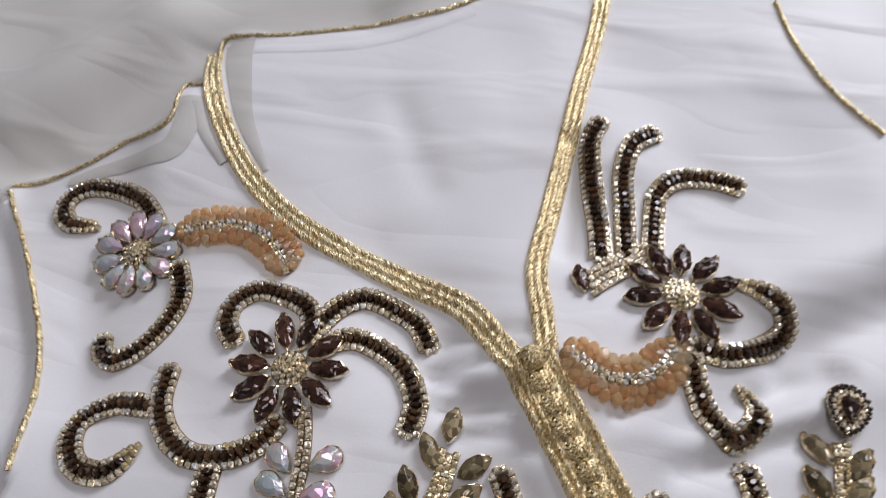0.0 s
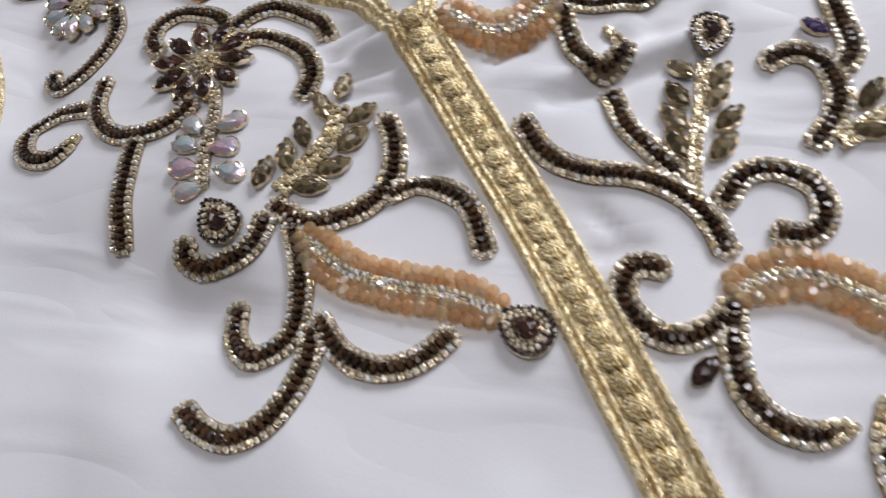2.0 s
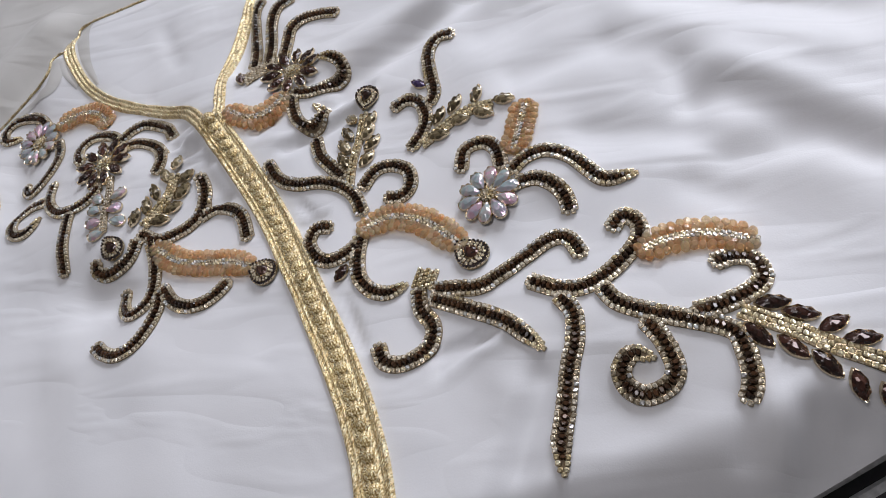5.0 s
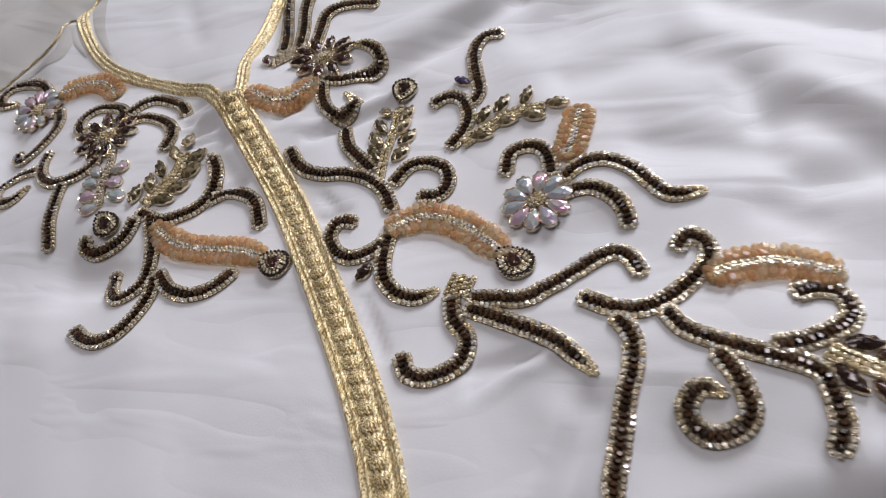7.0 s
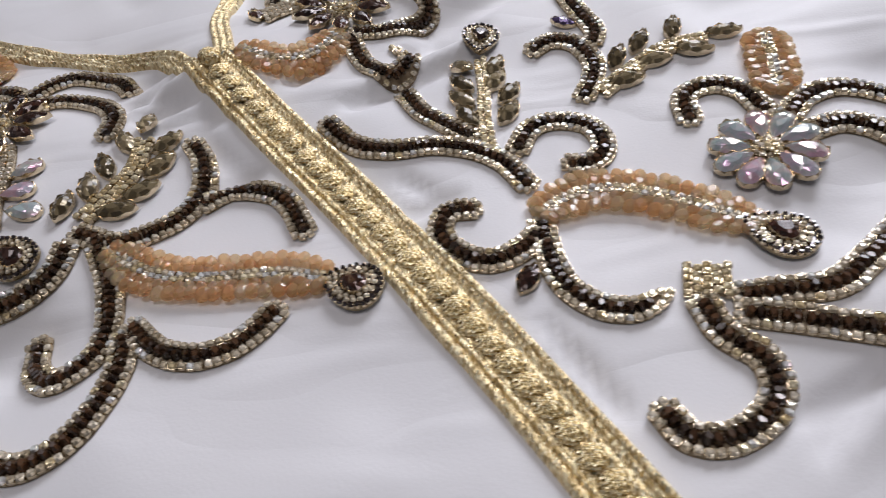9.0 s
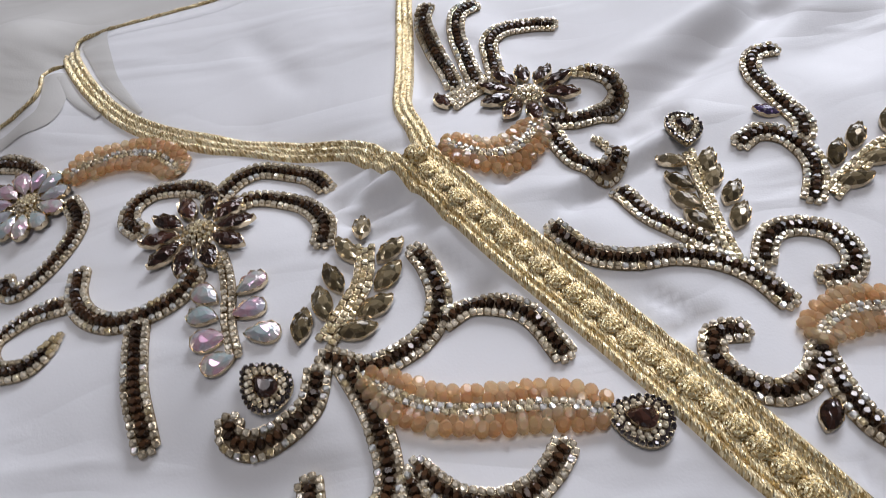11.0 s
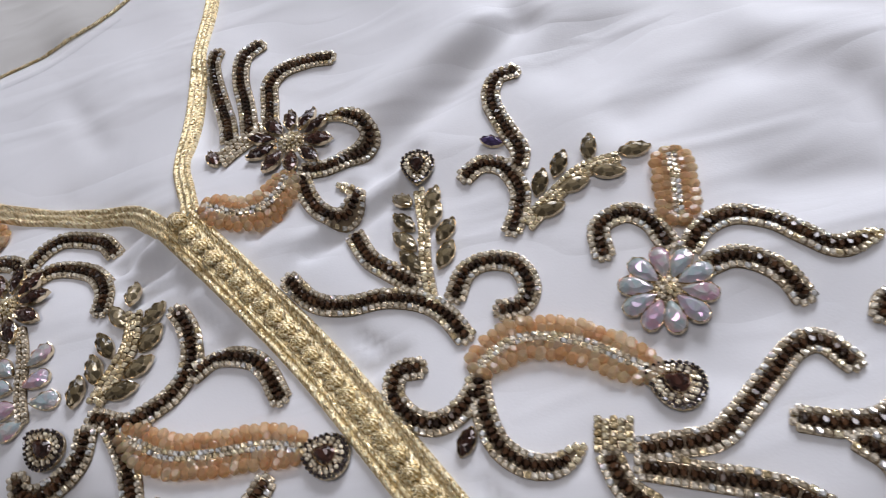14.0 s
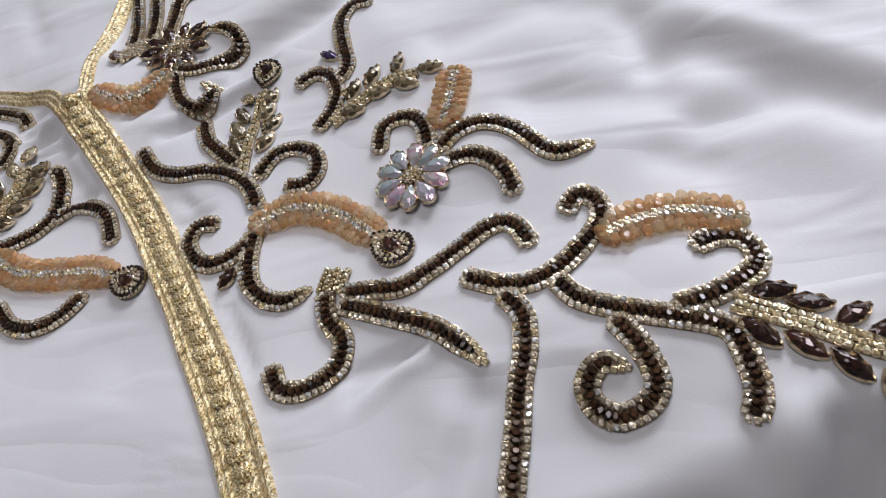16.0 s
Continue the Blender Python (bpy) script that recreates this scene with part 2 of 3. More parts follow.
# soft folds: ends in mm, half width in mm, height in mm
FOLDS = [
    ([(175, 80), (90, 21)], 7, -7.6),
    ([(154, 81), (119, 61), (81, 50)], 11, 6.6),
    ([(208, 57), (185, 46)], 12, -4.4),
    ([(207, 0), (258, 12)], 8, -3.9),
    ([(298, -13), (302, -39)], 7, -3.9),
    ([(320, -36), (343, -61), (378, -87)], 9, -5.5),
    ([(319, -21), (383, -73)], 10, 5.5),
    ([(248, -51), (298, -58)], 8, -3.9),
    ([(315, -77), (342, -74)], 7, -3.3),
    ([(296, -92), (312, -100)], 7, -2.8),
    ([(295, 44), (382, 5)], 12, -5.5),
    ([(281, 28), (364, -14)], 12, 3.3),
    ([(219, -100), (200, -116)], 8, -2.8),
    ([(199, -244), (218, -189)], 6, -5.0),
    ([(211, -239), (227, -195)], 7, 2.8),
    ([(187, -239), (204, -195)], 8, 2.8),
    ([(301, -220), (303, -204)], 6, -4.6),
    ([(311, -227), (312, -206)], 7, 4.6),
    ([(322, -235), (328, -209)], 6, -6.2),
    ([(336, -230), (341, -213)], 6, -6.2),
    ([(-35, -8), (-7, 5)], 2.5, -3.1),
    ([(-27, -19), (-2, -10)], 2.5, -3.1),
    ([(-30, -14), (-6, -2)], 3, 2.3),
    ([(-1, -30), (8, -25)], 2.5, -2.6),
    ([(7, -60), (19, -54)], 2.5, -2.6),
    ([(-35, 5), (-3, 14)], 2.5, -2.7),
    ([(56, -24), (103, -1)], 3.5, -5.1),
    ([(54, -20), (100, 4)], 4, 3.1),
    ([(81, 5), (107, 20)], 4, -5.9),
    ([(33, -9), (44, -2)], 2.5, -3.1),
    ([(-36, -9), (-14, -13)], 2.2, -3.5),
    ([(-27, -20), (-6, -16)], 2.2, -3.5),
    ([(-22, -28), (-2, -23)], 2.2, -3.5),
    ([(-106, 30), (-70, 43)], 5, -1.8),
    ([(15, -56), (-1, -38)], 4, -2.9),
    ([(111, -137), (118, -149), (124, -164)], 1.8, -2.7),
    ([(76, -85), (89, -81)], 2, -3.1),
    ([(73, -69), (81, -77)], 2, -2.3),
    ([(167, -172), (194, -164)], 2.5, -2.6),
    ([(172, -181), (205, -163)], 2.5, 2.0),
    ([(169, -180), (190, -165)], 2.5, -2.6),
    ([(6, 106), (7, 52)], 4, -3.9),
    ([(-77, 116), (-52, 73)], 6, -1.7),
    ([(-186, 4), (-171, -34)], 12, -3.9),
    ([(-90, -111), (-55, -120)], 14, -4.4),
    ([(-246, 59), (-187, 138)], 14, -12.1),
    ([(-269, 94), (-214, 158)], 16, 9.9),
    ([(-168, 153), (-109, 176)], 12, -5.5),
    ([(-178, 66), (-172, 100)], 8, 4.4),
    ([(65, -151), (74, -135)], 9, -2.2),
    ([(-69, -123), (-45, -117)], 9, -3.3),
]
# slow unevenness: wave numbers, phase, height in mm
WAVES = [(41, 23, 0.3, 0.9), (-29, 52, 1.7, 0.8), (67, -38, 2.9, 0.5), (18, 88, 4.1, 0.4), (-97, -41, 0.9, 0.3), (120, 75, 3.3, 0.2)]
FRONT_EDGE = [(-57, 186), (-74, 175), (-104, 165), (-144, 152), (-174, 151), (-169, 110), (-177, 108), (-176, 86), (-198, 78), (-216, 66), (-251, 51), (-222, 21), (-200, -10), (-187, -36), (-178, -68)]


def spline(points, step):
    """A smooth curve through a few places, in even steps."""
    p = [Vector((x, y)) for x, y in points]
    p = [p[0] * 2 - p[1]] + p + [p[-1] * 2 - p[-2]]
    dense = []
    for i in range(1, len(p) - 2):
        for k in range(24):
            t = k / 24
            a, b, c, d = p[i - 1:i + 3]
            dense.append(0.5 * (2 * b + (c - a) * t + (2 * a - 5 * b + 4 * c - d) * t * t + (3 * b - a - 3 * c + d) * t ** 3))
    dense.append(p[-2])
    run = [0.0]
    for a, b in zip(dense, dense[1:]):
        run.append(run[-1] + (b - a).length)
    count = max(2, round(run[-1] / step) + 1)
    s = np.linspace(0, run[-1], count)
    return [Vector((float(x), float(y))) for x, y in zip(np.interp(s, run, [v.x for v in dense]), np.interp(s, run, [v.y for v in dense]))]


def tangents(line):
    out = []
    for i in range(len(line)):
        d = line[min(i + 1, len(line) - 1)] - line[max(i - 1, 0)]
        out.append(d.normalized())
    return out


def cloth_height(x, y):
    """Height of the satin, metres; x and y may be arrays."""
    b = np.array(BUMPS)
    f = np.array([(*e[0], *e[-1], w, h) for e, w, h in FOLDS]) / 1000
    x, y = np.asarray(x, float)[..., None], np.asarray(y, float)[..., None]
    z = (b[:, 3] * np.exp(-((x - b[:, 0]) ** 2 + (y - b[:, 1]) ** 2) / (2 * b[:, 2] ** 2))).sum(-1) if len(b) else 0.0
    dx, dy = f[:, 2] - f[:, 0], f[:, 3] - f[:, 1]
    t = np.clip(((x - f[:, 0]) * dx + (y - f[:, 1]) * dy) / (dx * dx + dy * dy), 0, 1)
    q = (x - f[:, 0] - t * dx) ** 2 + (y - f[:, 1] - t * dy) ** 2
    z = z + (f[:, 5] * np.exp(-q / (2 * f[:, 4] ** 2))).sum(-1)
    x, y = x[..., 0], y[..., 0]
    # the skirt side falls away at the hem
    fall = np.maximum(0, (x * 0.3 - y * 0.954) - 0.283)
    z = z - 1.15 * (np.sqrt(fall ** 2 + 0.018 ** 2) - 0.018)
    for kx, ky, ph, a in WAVES:
        z = z + a / 1000 * np.sin(kx * x + ky * y + ph)
    return z


def lift(x, y, dz=0.0):
    return Vector((x, y, float(cloth_height(np.float64(x), np.float64(y))) + dz))


# ---- building helpers ----
def part(name, mesh, parent, m=Matrix(), label=""):
    ob = new(name, mesh)
    ob.parent = parent
    base = parent.matrix_world if parent.parent is None else parent.parent.matrix_basis @ parent.matrix_basis
    ob.matrix_basis = base.inverted() @ m
    return tagged(ob, label)


def thing(name, place, label, category, group=""):
    ob = new(name)
    ob.empty_display_size = 0.01
    ob.matrix_basis = Matrix.Translation(place)
    ob.matrix_world = ob.matrix_basis
    return tagged(ob, label, category, group)


def mesh_of(name, verts, faces, mats, slots=None, smooth=False):
    me = bpy.data.meshes.new(name)
    me.from_pydata(verts, [], faces)
    for mt in mats:
        me.materials.append(mt)
    if slots is not None:
        me.polygons.foreach_set("material_index", slots)
    if smooth:
        me.polygons.foreach_set("use_smooth", [True] * len(faces))
    me.update()
    return me


def ring(outline, k, z):
    return [(x * k, y * k, z) for x, y in outline]


def cut_stone(name, outline, gem, cup, low, girdle, top, table=0.55, rim=1.08, teeth=False):
    """A faceted stone of any outline in a metal cup, lying on z = 0; outline in metres. teeth: a clawed rim and a second row of facets."""
    n = len(outline)
    rows = [ring(outline, rim, 0.0), ring(outline, rim, girdle), ring(outline, 0.97, girdle * 1.02)]
    if teeth:
        rows[1] = [(x, y, z * (1.5 if i % 2 else 0.75)) for i, (x, y, z) in enumerate(rows[1])]
        mid = (0.98 + table) / 2
        rows.append([(x * (mid + (0.07 if i % 2 else -0.07)), y * (mid + (0.07 if i % 2 else -0.07)), girdle + (top - girdle) * (0.5 if i % 2 else 0.72)) for i, (x, y) in enumerate(outline)])
    rows.append(ring(outline, table, top))
    verts = [v for r in rows for v in r]
    faces, slots = [], []
    last = len(rows) - 1
    for k in range(last):
        for i in range(n):
            j = (i + 1) % n
            a, b, c, d = k * n + i, k * n + j, (k + 1) * n + j, (k + 1) * n + i
            if teeth and k >= 2:
                faces += [(a, b, c), (a, c, d)] if i % 2 else [(a, b, d), (b, c, d)]
                slots += [0, 0]
            else:
                faces.append((a, b, c, d))
                slots.append(0 if k >= 2 else 1)
    faces.append(tuple(range(last * n, (last + 1) * n)))
    slots.append(0)
    return mesh_of(name, verts, faces, [gem, cup], slots)


def circle(r, n, sx=1.0, sy=1.0):
    return [(r * sx * math.cos(2 * math.pi * (i + 0.5) / n), r * sy * math.sin(2 * math.pi * (i + 0.5) / n)) for i in range(n)]


def marquise(length, width, n=18):
    out = []
    for i in range(n):
        a = 2 * math.pi * i / n
        c, s = math.cos(a), math.sin(a)
        out.append((length / 2 * c, width / 2 * s * abs(s) ** 0.7))
    return out


def teardrop(length, width, n=18):
    """Point at -x, round end at +x."""
    out = []
    for i in range(n):
        a = 2 * math.pi * i / n
        out.append((length / 2 * math.cos(a), 0.62 * width * math.sin(a) * abs(math.cos(a / 2)) ** 0.75))
    return out


def cushion(r):
    """A square with clipped corners."""
    k = 0.66
    return [(r, -r * k), (r, r * k), (r * k, r), (-r * k, r), (-r, r * k), (-r, -r * k), (-r * k, -r), (r * k, -r)]


def bead_mesh():
    """A faceted glass rondelle, longer one way."""
    verts, faces = [], []
    rows, n = 6, 9
    for k in range(1, rows):
        a = math.pi * k / rows
        for i in range(n):
            b = 2 * math.pi * (i + 0.5 * (k % 2)) / n
            verts.append((0.0029 * math.sin(a) * math.cos(b), 0.00235 * math.sin(a) * math.sin(b), 0.0018 + 0.0018 * math.cos(a)))
    for k in range(rows - 2):
        for i in range(n):
            j = (i + 1) % n
            faces.append((k * n + i, (k + 1) * n + i, (k + 1) * n + j, k * n + j))
    faces.append(tuple(range(n)))
    faces.append(tuple(range((rows - 2) * n + n - 1, (rows - 2) * n - 1, -1)))
    return mesh_of("bead", verts, faces, [APRICOT])


STONE = cut_stone("rhinestone", cushion(0.00113), CRYSTAL, CUP, 0, 0.0011, 0.0018, 0.66, 1.07)
GILT_STONE = cut_stone("gilt_rhinestone", cushion(0.00115), GILT, CUP, 0, 0.0012, 0.0018, 0.62, 1.1)
RAINBOW_STONE = cut_stone("rainbow_rhinestone", cushion(0.00113), RAINBOW, CUP, 0, 0.0011, 0.0018, 0.66, 1.07)
SMALL = cut_stone("small_rhinestone", circle(0.0009, 7), CRYSTAL, CUP, 0, 0.0009, 0.0015)
DARK = cut_stone("brown_stone", circle(0.0022, 8, 0.68, 1.0), BROWN, BROWN, 0, 0.0011, 0.0026, 0.55, 1.0)
INKY = cut_stone("black_stone", circle(0.00085, 7), INK, CUP, 0, 0.0009, 0.0015, 0.6, 1.05)
BEAD = bead_mesh()
PETAL = cut_stone("dark_petal", marquise(0.0148, 0.0072), PLUM, CUP, 0, 0.0016, 0.0032, 0.36, 1.07, True)
OPAL_PETAL = cut_stone("opal_petal", teardrop(0.0134, 0.0077), OPAL, CUP, 0, 0.0016, 0.0034, 0.42, 1.05, True)
OPAL_DROP = cut_stone("opal_drop", teardrop(0.0122, 0.0082), OPAL, CUP, 0, 0.0014, 0.003, 0.42, 1.05, True)
TOPAZ = cut_stone("topaz_leaf", marquise(0.0137, 0.0069), OLIVE, CUP, 0, 0.0016, 0.0036, 0.3, 1.07, True)
WINE_LEAF = cut_stone("plum_leaf", marquise(0.0145, 0.0068), PLUM, CUP, 0, 0.0016, 0.0032, 0.36, 1.07, True)
GEM = cut_stone("small_marquise", marquise(0.0112, 0.0064), PLUM, CUP, 0, 0.0015, 0.003, 0.36, 1.07, True)
VIOLET_GEM = cut_stone("violet_marquise", marquise(0.0112, 0.006), VIOLET, CUP, 0, 0.0015, 0.003, 0.36, 1.07, True)
HEART = cut_stone("pendant_centre", teardrop(0.0092, 0.0074), PLUM, CUP, 0, 0.0018, 0.0034, 0.5, 1.08, True)

rng = random.Random(7)


def upright(x, y, reach=0.004):
    """The turn that stands a thing square on the cloth."""
    xs = np.array([x - reach, x + reach, x, x])
    ys = np.array([y, y, y - reach, y + reach])
    z = cloth_height(xs, ys)
    n = Vector((float(z[0] - z[1]), float(z[2] - z[3]), 2 * reach))
    return Vector((0, 0, 1)).rotation_difference(n).to_matrix().to_4x4()


def put(name, mesh, parent, x, y, dz=0.0, turn=0.0, tilt=7.0, size=1.0):
    m = Matrix.Translation(lift(x, y, dz)) @ upright(x, y) @ Euler((radians(rng.uniform(-tilt, tilt)), radians(rng.uniform(-tilt, tilt)), turn)).to_matrix().to_4x4() @ Matrix.Diagonal((size, size, size, 1))
    return part(name, mesh, parent, m)


def strip_mesh(name, line, widths, thick, mat, ridges=0, ridge=0.0, dz=0.0003):
    """A ribbon along a line in metres that follows the cloth; ridged lengthwise if asked."""
    n = len(line)
    tan = tangents(line)
    cols = max(4, ridges * 6)
    verts, faces = [], []
    for i, (p, t) in enumerate(zip(line, tan)):
        nor = Vector((-t.y, t.x))
        w = widths(i / (n - 1))
        for k in range(cols + 1):
            u = k / cols * 2 - 1
            q = p + nor * (u * w / 2)
            edge = 1 - max(0, abs(u) - 0.86) / 0.14
            up = thick * max(0.0, edge) ** 0.5
            if ridges:
                up += ridge * abs(math.sin(math.pi * ridges * (u + 1) / 2)) - ridge * 0.5
            verts.append(lift(q.x, q.y, dz + up))
    c1 = cols + 1
    for i in range(n - 1):
        for k in range(cols):
            faces.append((i * c1 + k, (i + 1) * c1 + k, (i + 1) * c1 + k + 1, i * c1 + k + 1))
    me = mesh_of(name, verts, faces, [mat], None, True)
    long = [0.0]
    for a, b in zip(line, line[1:]):
        long.append(long[-1] + (b - a).length)
    uv = me.uv_layers.new(name="UVMap")
    for lp in me.loops:
        i, k = divmod(lp.vertex_index, c1)
        uv.data[lp.index].uv = (long[i], k / cols * widths(i / (n - 1)))
    return me


def mm(points):
    return [(x / 1000, y / 1000) for x, y in points]


def local(ob, me):
    """Shift a mesh made in world places into its parent's frame."""
    me.transform(Matrix.Translation(-ob.matrix_basis.translation))


def branch(owner, points, start="cap", end="cap", width=0.0092):
    """A stem of brown stones between two rows of crystals on a net backing; a gilt end narrows to a point."""
    line = spline(mm(points), 0.0015)
    tan = tangents(line)
    total = (len(line) - 1) * 0.0015

    def slim(u):
        k = 1.0
        for style, away in ((start, u * total), (end, (1 - u) * total)):
            if style == "gilt" and away < 0.011:
                k = min(k, 0.34 + 0.66 * (away / 0.011) ** 0.7)
        return k

    me = strip_mesh("stem", line, lambda u: width * slim(u), 0.0006, FELT)
    local(owner, me)
    stem = part("stem", me, owner, owner.matrix_basis.copy())
    for kind, pitch in (("dark", 0.00285), ("left", 0.00262), ("right", 0.00262)):
        side = {"dark": 0, "left": 1, "right": -1}[kind] * (width / 2 - 0.0013)
        # offset row, measured along itself
        row = [p + Vector((-t.y, t.x)) * side * slim(i / (len(line) - 1)) for i, (p, t) in enumerate(zip(line, tan))]
        run = [0.0]
        for a, b in zip(row, row[1:]):
            run.append(run[-1] + (b - a).length)
        lo = hi = 0.0004
        if kind == "dark":
            lo = 0.0055 if start == "gilt" else 0.0015
            hi = 0.0055 if end == "gilt" else 0.0015
        hi = run[-1] - hi
        count = max(2, round((hi - lo) / pitch) + 1)
        for s in np.linspace(lo, hi, count):
            x = float(np.interp(s, run, [v.x for v in row]))
            y = float(np.interp(s, run, [v.y for v in row]))
            i = min(range(len(run)), key=lambda q: abs(run[q] - s))
            a = math.atan2(tan[i].y, tan[i].x)
            x += rng.uniform(-1, 1) * 0.00015
            y += rng.uniform(-1, 1) * 0.00015
            if kind == "dark":
                put("brown_stone", DARK, stem, x, y, 0.0007, a, 9, 0.7 + 0.3 * slim(i / (len(line) - 1)))
            else:
                warm = (end == "gilt" and s > run[-1] - 0.008) or (start == "gilt" and s < 0.008) or rng.random() < 0.1
                put("rhinestone", GILT_STONE if warm else RAINBOW_STONE if rng.random() < 0.14 else STONE, stem, x, y, 0.0007, a + rng.uniform(-0.22, 0.22), 11)
    for style, p, t in ((start, line[0], -tan[0]), (end, line[-1], tan[-1])):
        nor = Vector((-t.y, t.x))
        if style == "cap":
            for o in (-0.0014, 0.0014):
                q = p + nor * o + t * 0.0013
                put("rhinestone", STONE, stem, q.x, q.y, 0.0005, math.atan2(t.y, t.x) + rng.uniform(-0.3, 0.3), 14)
        else:
            q = p + t * 0.0016
            put("rhinestone", GILT_STONE, stem, q.x, q.y, 0.0005, math.atan2(t.y, t.x), 14)
    return stem


def chain(owner, points, rows=2, gap=0.0024, mesh=None, pitch=0.0024, name="vein"):
    """Narrow rows of small crystals."""
    line = spline(mm(points), 0.0005)
    me = strip_mesh(name, line, lambda s: gap * rows, 0.0006, FELT)
    local(owner, me)
    vein = part(name, me, owner, owner.matrix_basis.copy())
    tan = tangents(line)
    step = max(1, round(pitch / 0.0005))
    for r in range(rows):
        off = (r - (rows - 1) / 2) * gap
        for i in range((r % 2) * step // 2, len(line), step):
            q = line[i] + Vector((-tan[i].y, tan[i].x)) * off
            put("rhinestone", mesh or rng.choice((GILT_STONE, STONE, STONE, RAINBOW_STONE)), vein, q.x, q.y, 0.0008 if mesh else 0.0019, math.atan2(tan[i].y, tan[i].x), 14, 1.0)
    return vein


def bead_feather(owner, points, half=0.0089):
    """An apricot plume: one row of large glass beads on each side of a crystal vein, over smaller inner beads."""
    line = spline(mm(points), 0.0005)
    tan = tangents(line)
    n = len(line)

    def slim(u):
        return math.sqrt(max(0.12, 1 - abs(2 * u - 1) ** 6))

    me = strip_mesh("plume", spline(mm(points), 0.002), lambda u: half * 1.35 * slim(u), 0.0004, NET)
    local(owner, me)
    plume = part("plume", me, owner, owner.matrix_basis.copy(), "apricot glass bead plume")
    for side in (-1, 1):
        for off, gap, size in ((half - 0.0024, 0.0037, 1.0), (0.0036, 0.0033, 0.92)):
            last = None
            for i in range(n):
                q = line[i] + Vector((-tan[i].y, tan[i].x)) * side * off * slim(i / (n - 1))
                if last is None or (q - last).length >= gap * rng.uniform(0.94, 1.06):
                    last = q
                    a = math.atan2(tan[i].y, tan[i].x) + math.pi / 2 + side * 0.3 + rng.uniform(-0.22, 0.22)
                    put("bead", BEAD, plume, q.x + rng.uniform(-1, 1) * 0.0003, q.y + rng.uniform(-1, 1) * 0.0003, 0.0004 + rng.uniform(0, 0.0005), a, 14, size * rng.uniform(0.92, 1.06))
    chain(owner, points, 2, 0.0021)
    return plume


def flower(owner, centre, radius, petals, mesh, phase=0.0, label=""):
    x, y = centre[0] / 1000, centre[1] / 1000
    c = lift(x, y)
    me = cut_stone("flower", circle(radius * 0.32, 14), CUP, CUP, 0, 0.0012, 0.0018, 0.8, 1.0)
    disc = part("flower", me, owner, Matrix.Translation(c) @ upright(x, y, 0.008), label)
    reach = radius - 0.0072
    for i in range(petals):
        a = phase + 2 * math.pi * i / petals
        put("petal", mesh, disc, x + reach * math.cos(a), y + reach * math.sin(a), 0.0018, a, 5, rng.uniform(0.96, 1.03))
    for rr, n, z in ((0.0, 1, 0.0036), (0.002, 6, 0.0033), (0.0038, 11, 0.0026), (0.0055, 15, 0.0016)):
        for i in range(n):
            a = 2 * math.pi * i / n + rr * 300
            put("rhinestone", GILT_STONE if rng.random() < 0.55 else STONE, disc, x + rr * math.cos(a), y + rr * math.sin(a), z, a, 12, 0.8)
    return disc


def pendant(owner, centre, tip, length=0.0208, width=0.0168):
    """A drop: dark heart stone, a ring of crystals and an outer ring of black stones."""
    (x, y), (tx, ty) = [(u / 1000, v / 1000) for u, v in (centre, tip)]
    a = math.atan2(y - ty, x - tx)
    me = cut_stone("pendant", teardrop(length, width, 28), INK, SILVER, 0, 0.0009, 0.0011, 0.9, 1.0)
    base = Matrix.Translation(lift(x, y, 0.0012)) @ upright(x, y, 0.008) @ Matrix.Rotation(a, 4, "Z")
    drop = part("pendant", me, owner, base, "dark drop-shaped stone pendant")

    def set_stone(name, mesh, u, v, turn, tilt):
        lean = Euler((radians(rng.uniform(-tilt, tilt)), radians(rng.uniform(-tilt, tilt)), turn)).to_matrix().to_4x4()
        part(name, mesh, drop, base @ Matrix.Translation((u, v, 0.001)) @ lean)

    set_stone("centre_stone", HEART, 0.0008, 0.0, 0.0, 3)
    for k, mesh, step in ((0.93, INKY, 0.0017), (0.72, SMALL, 0.0018), (0.56, SMALL, 0.0019)):
        last = None
        for px, py in teardrop(length, width, 60):
            v = Vector((px * k, py * k))
            if last is None or (v - last).length >= step:
                last = v
                set_stone("black_stone" if mesh is INKY else "rhinestone", mesh, v.x, v.y, rng.random(), 12)
    return drop


def leaves(owner, places, angles, mesh, name="leaf", dz=0.0008):
    for (x, y), a in zip(places, angles):
        put(name, mesh, owner, x / 1000, y / 1000, dz, radians(a), 6, rng.uniform(0.95, 1.04))


# ---- the dress ----
dress = thing("dress", (0.0, -0.05, 0.0), "white satin dress laid flat, with gold braid and stones", "dress")


def axis(lo, hi, step, far):
    core = list(np.arange(lo, hi + step / 2, step))
    out, d, p = [], step * 1.6, hi
    while p < far:
        p += d
        d *= 1.35
        out.append(p)
    low, d, p = [], step * 1.6, lo
    while p > -far:
        p -= d
        d *= 1.35
        low.append(p)
    return np.array(low[::-1] + core + out)


HEM = [(x / 1000, y / 1000) for x, y in [(325, -235), (362, -215)]]


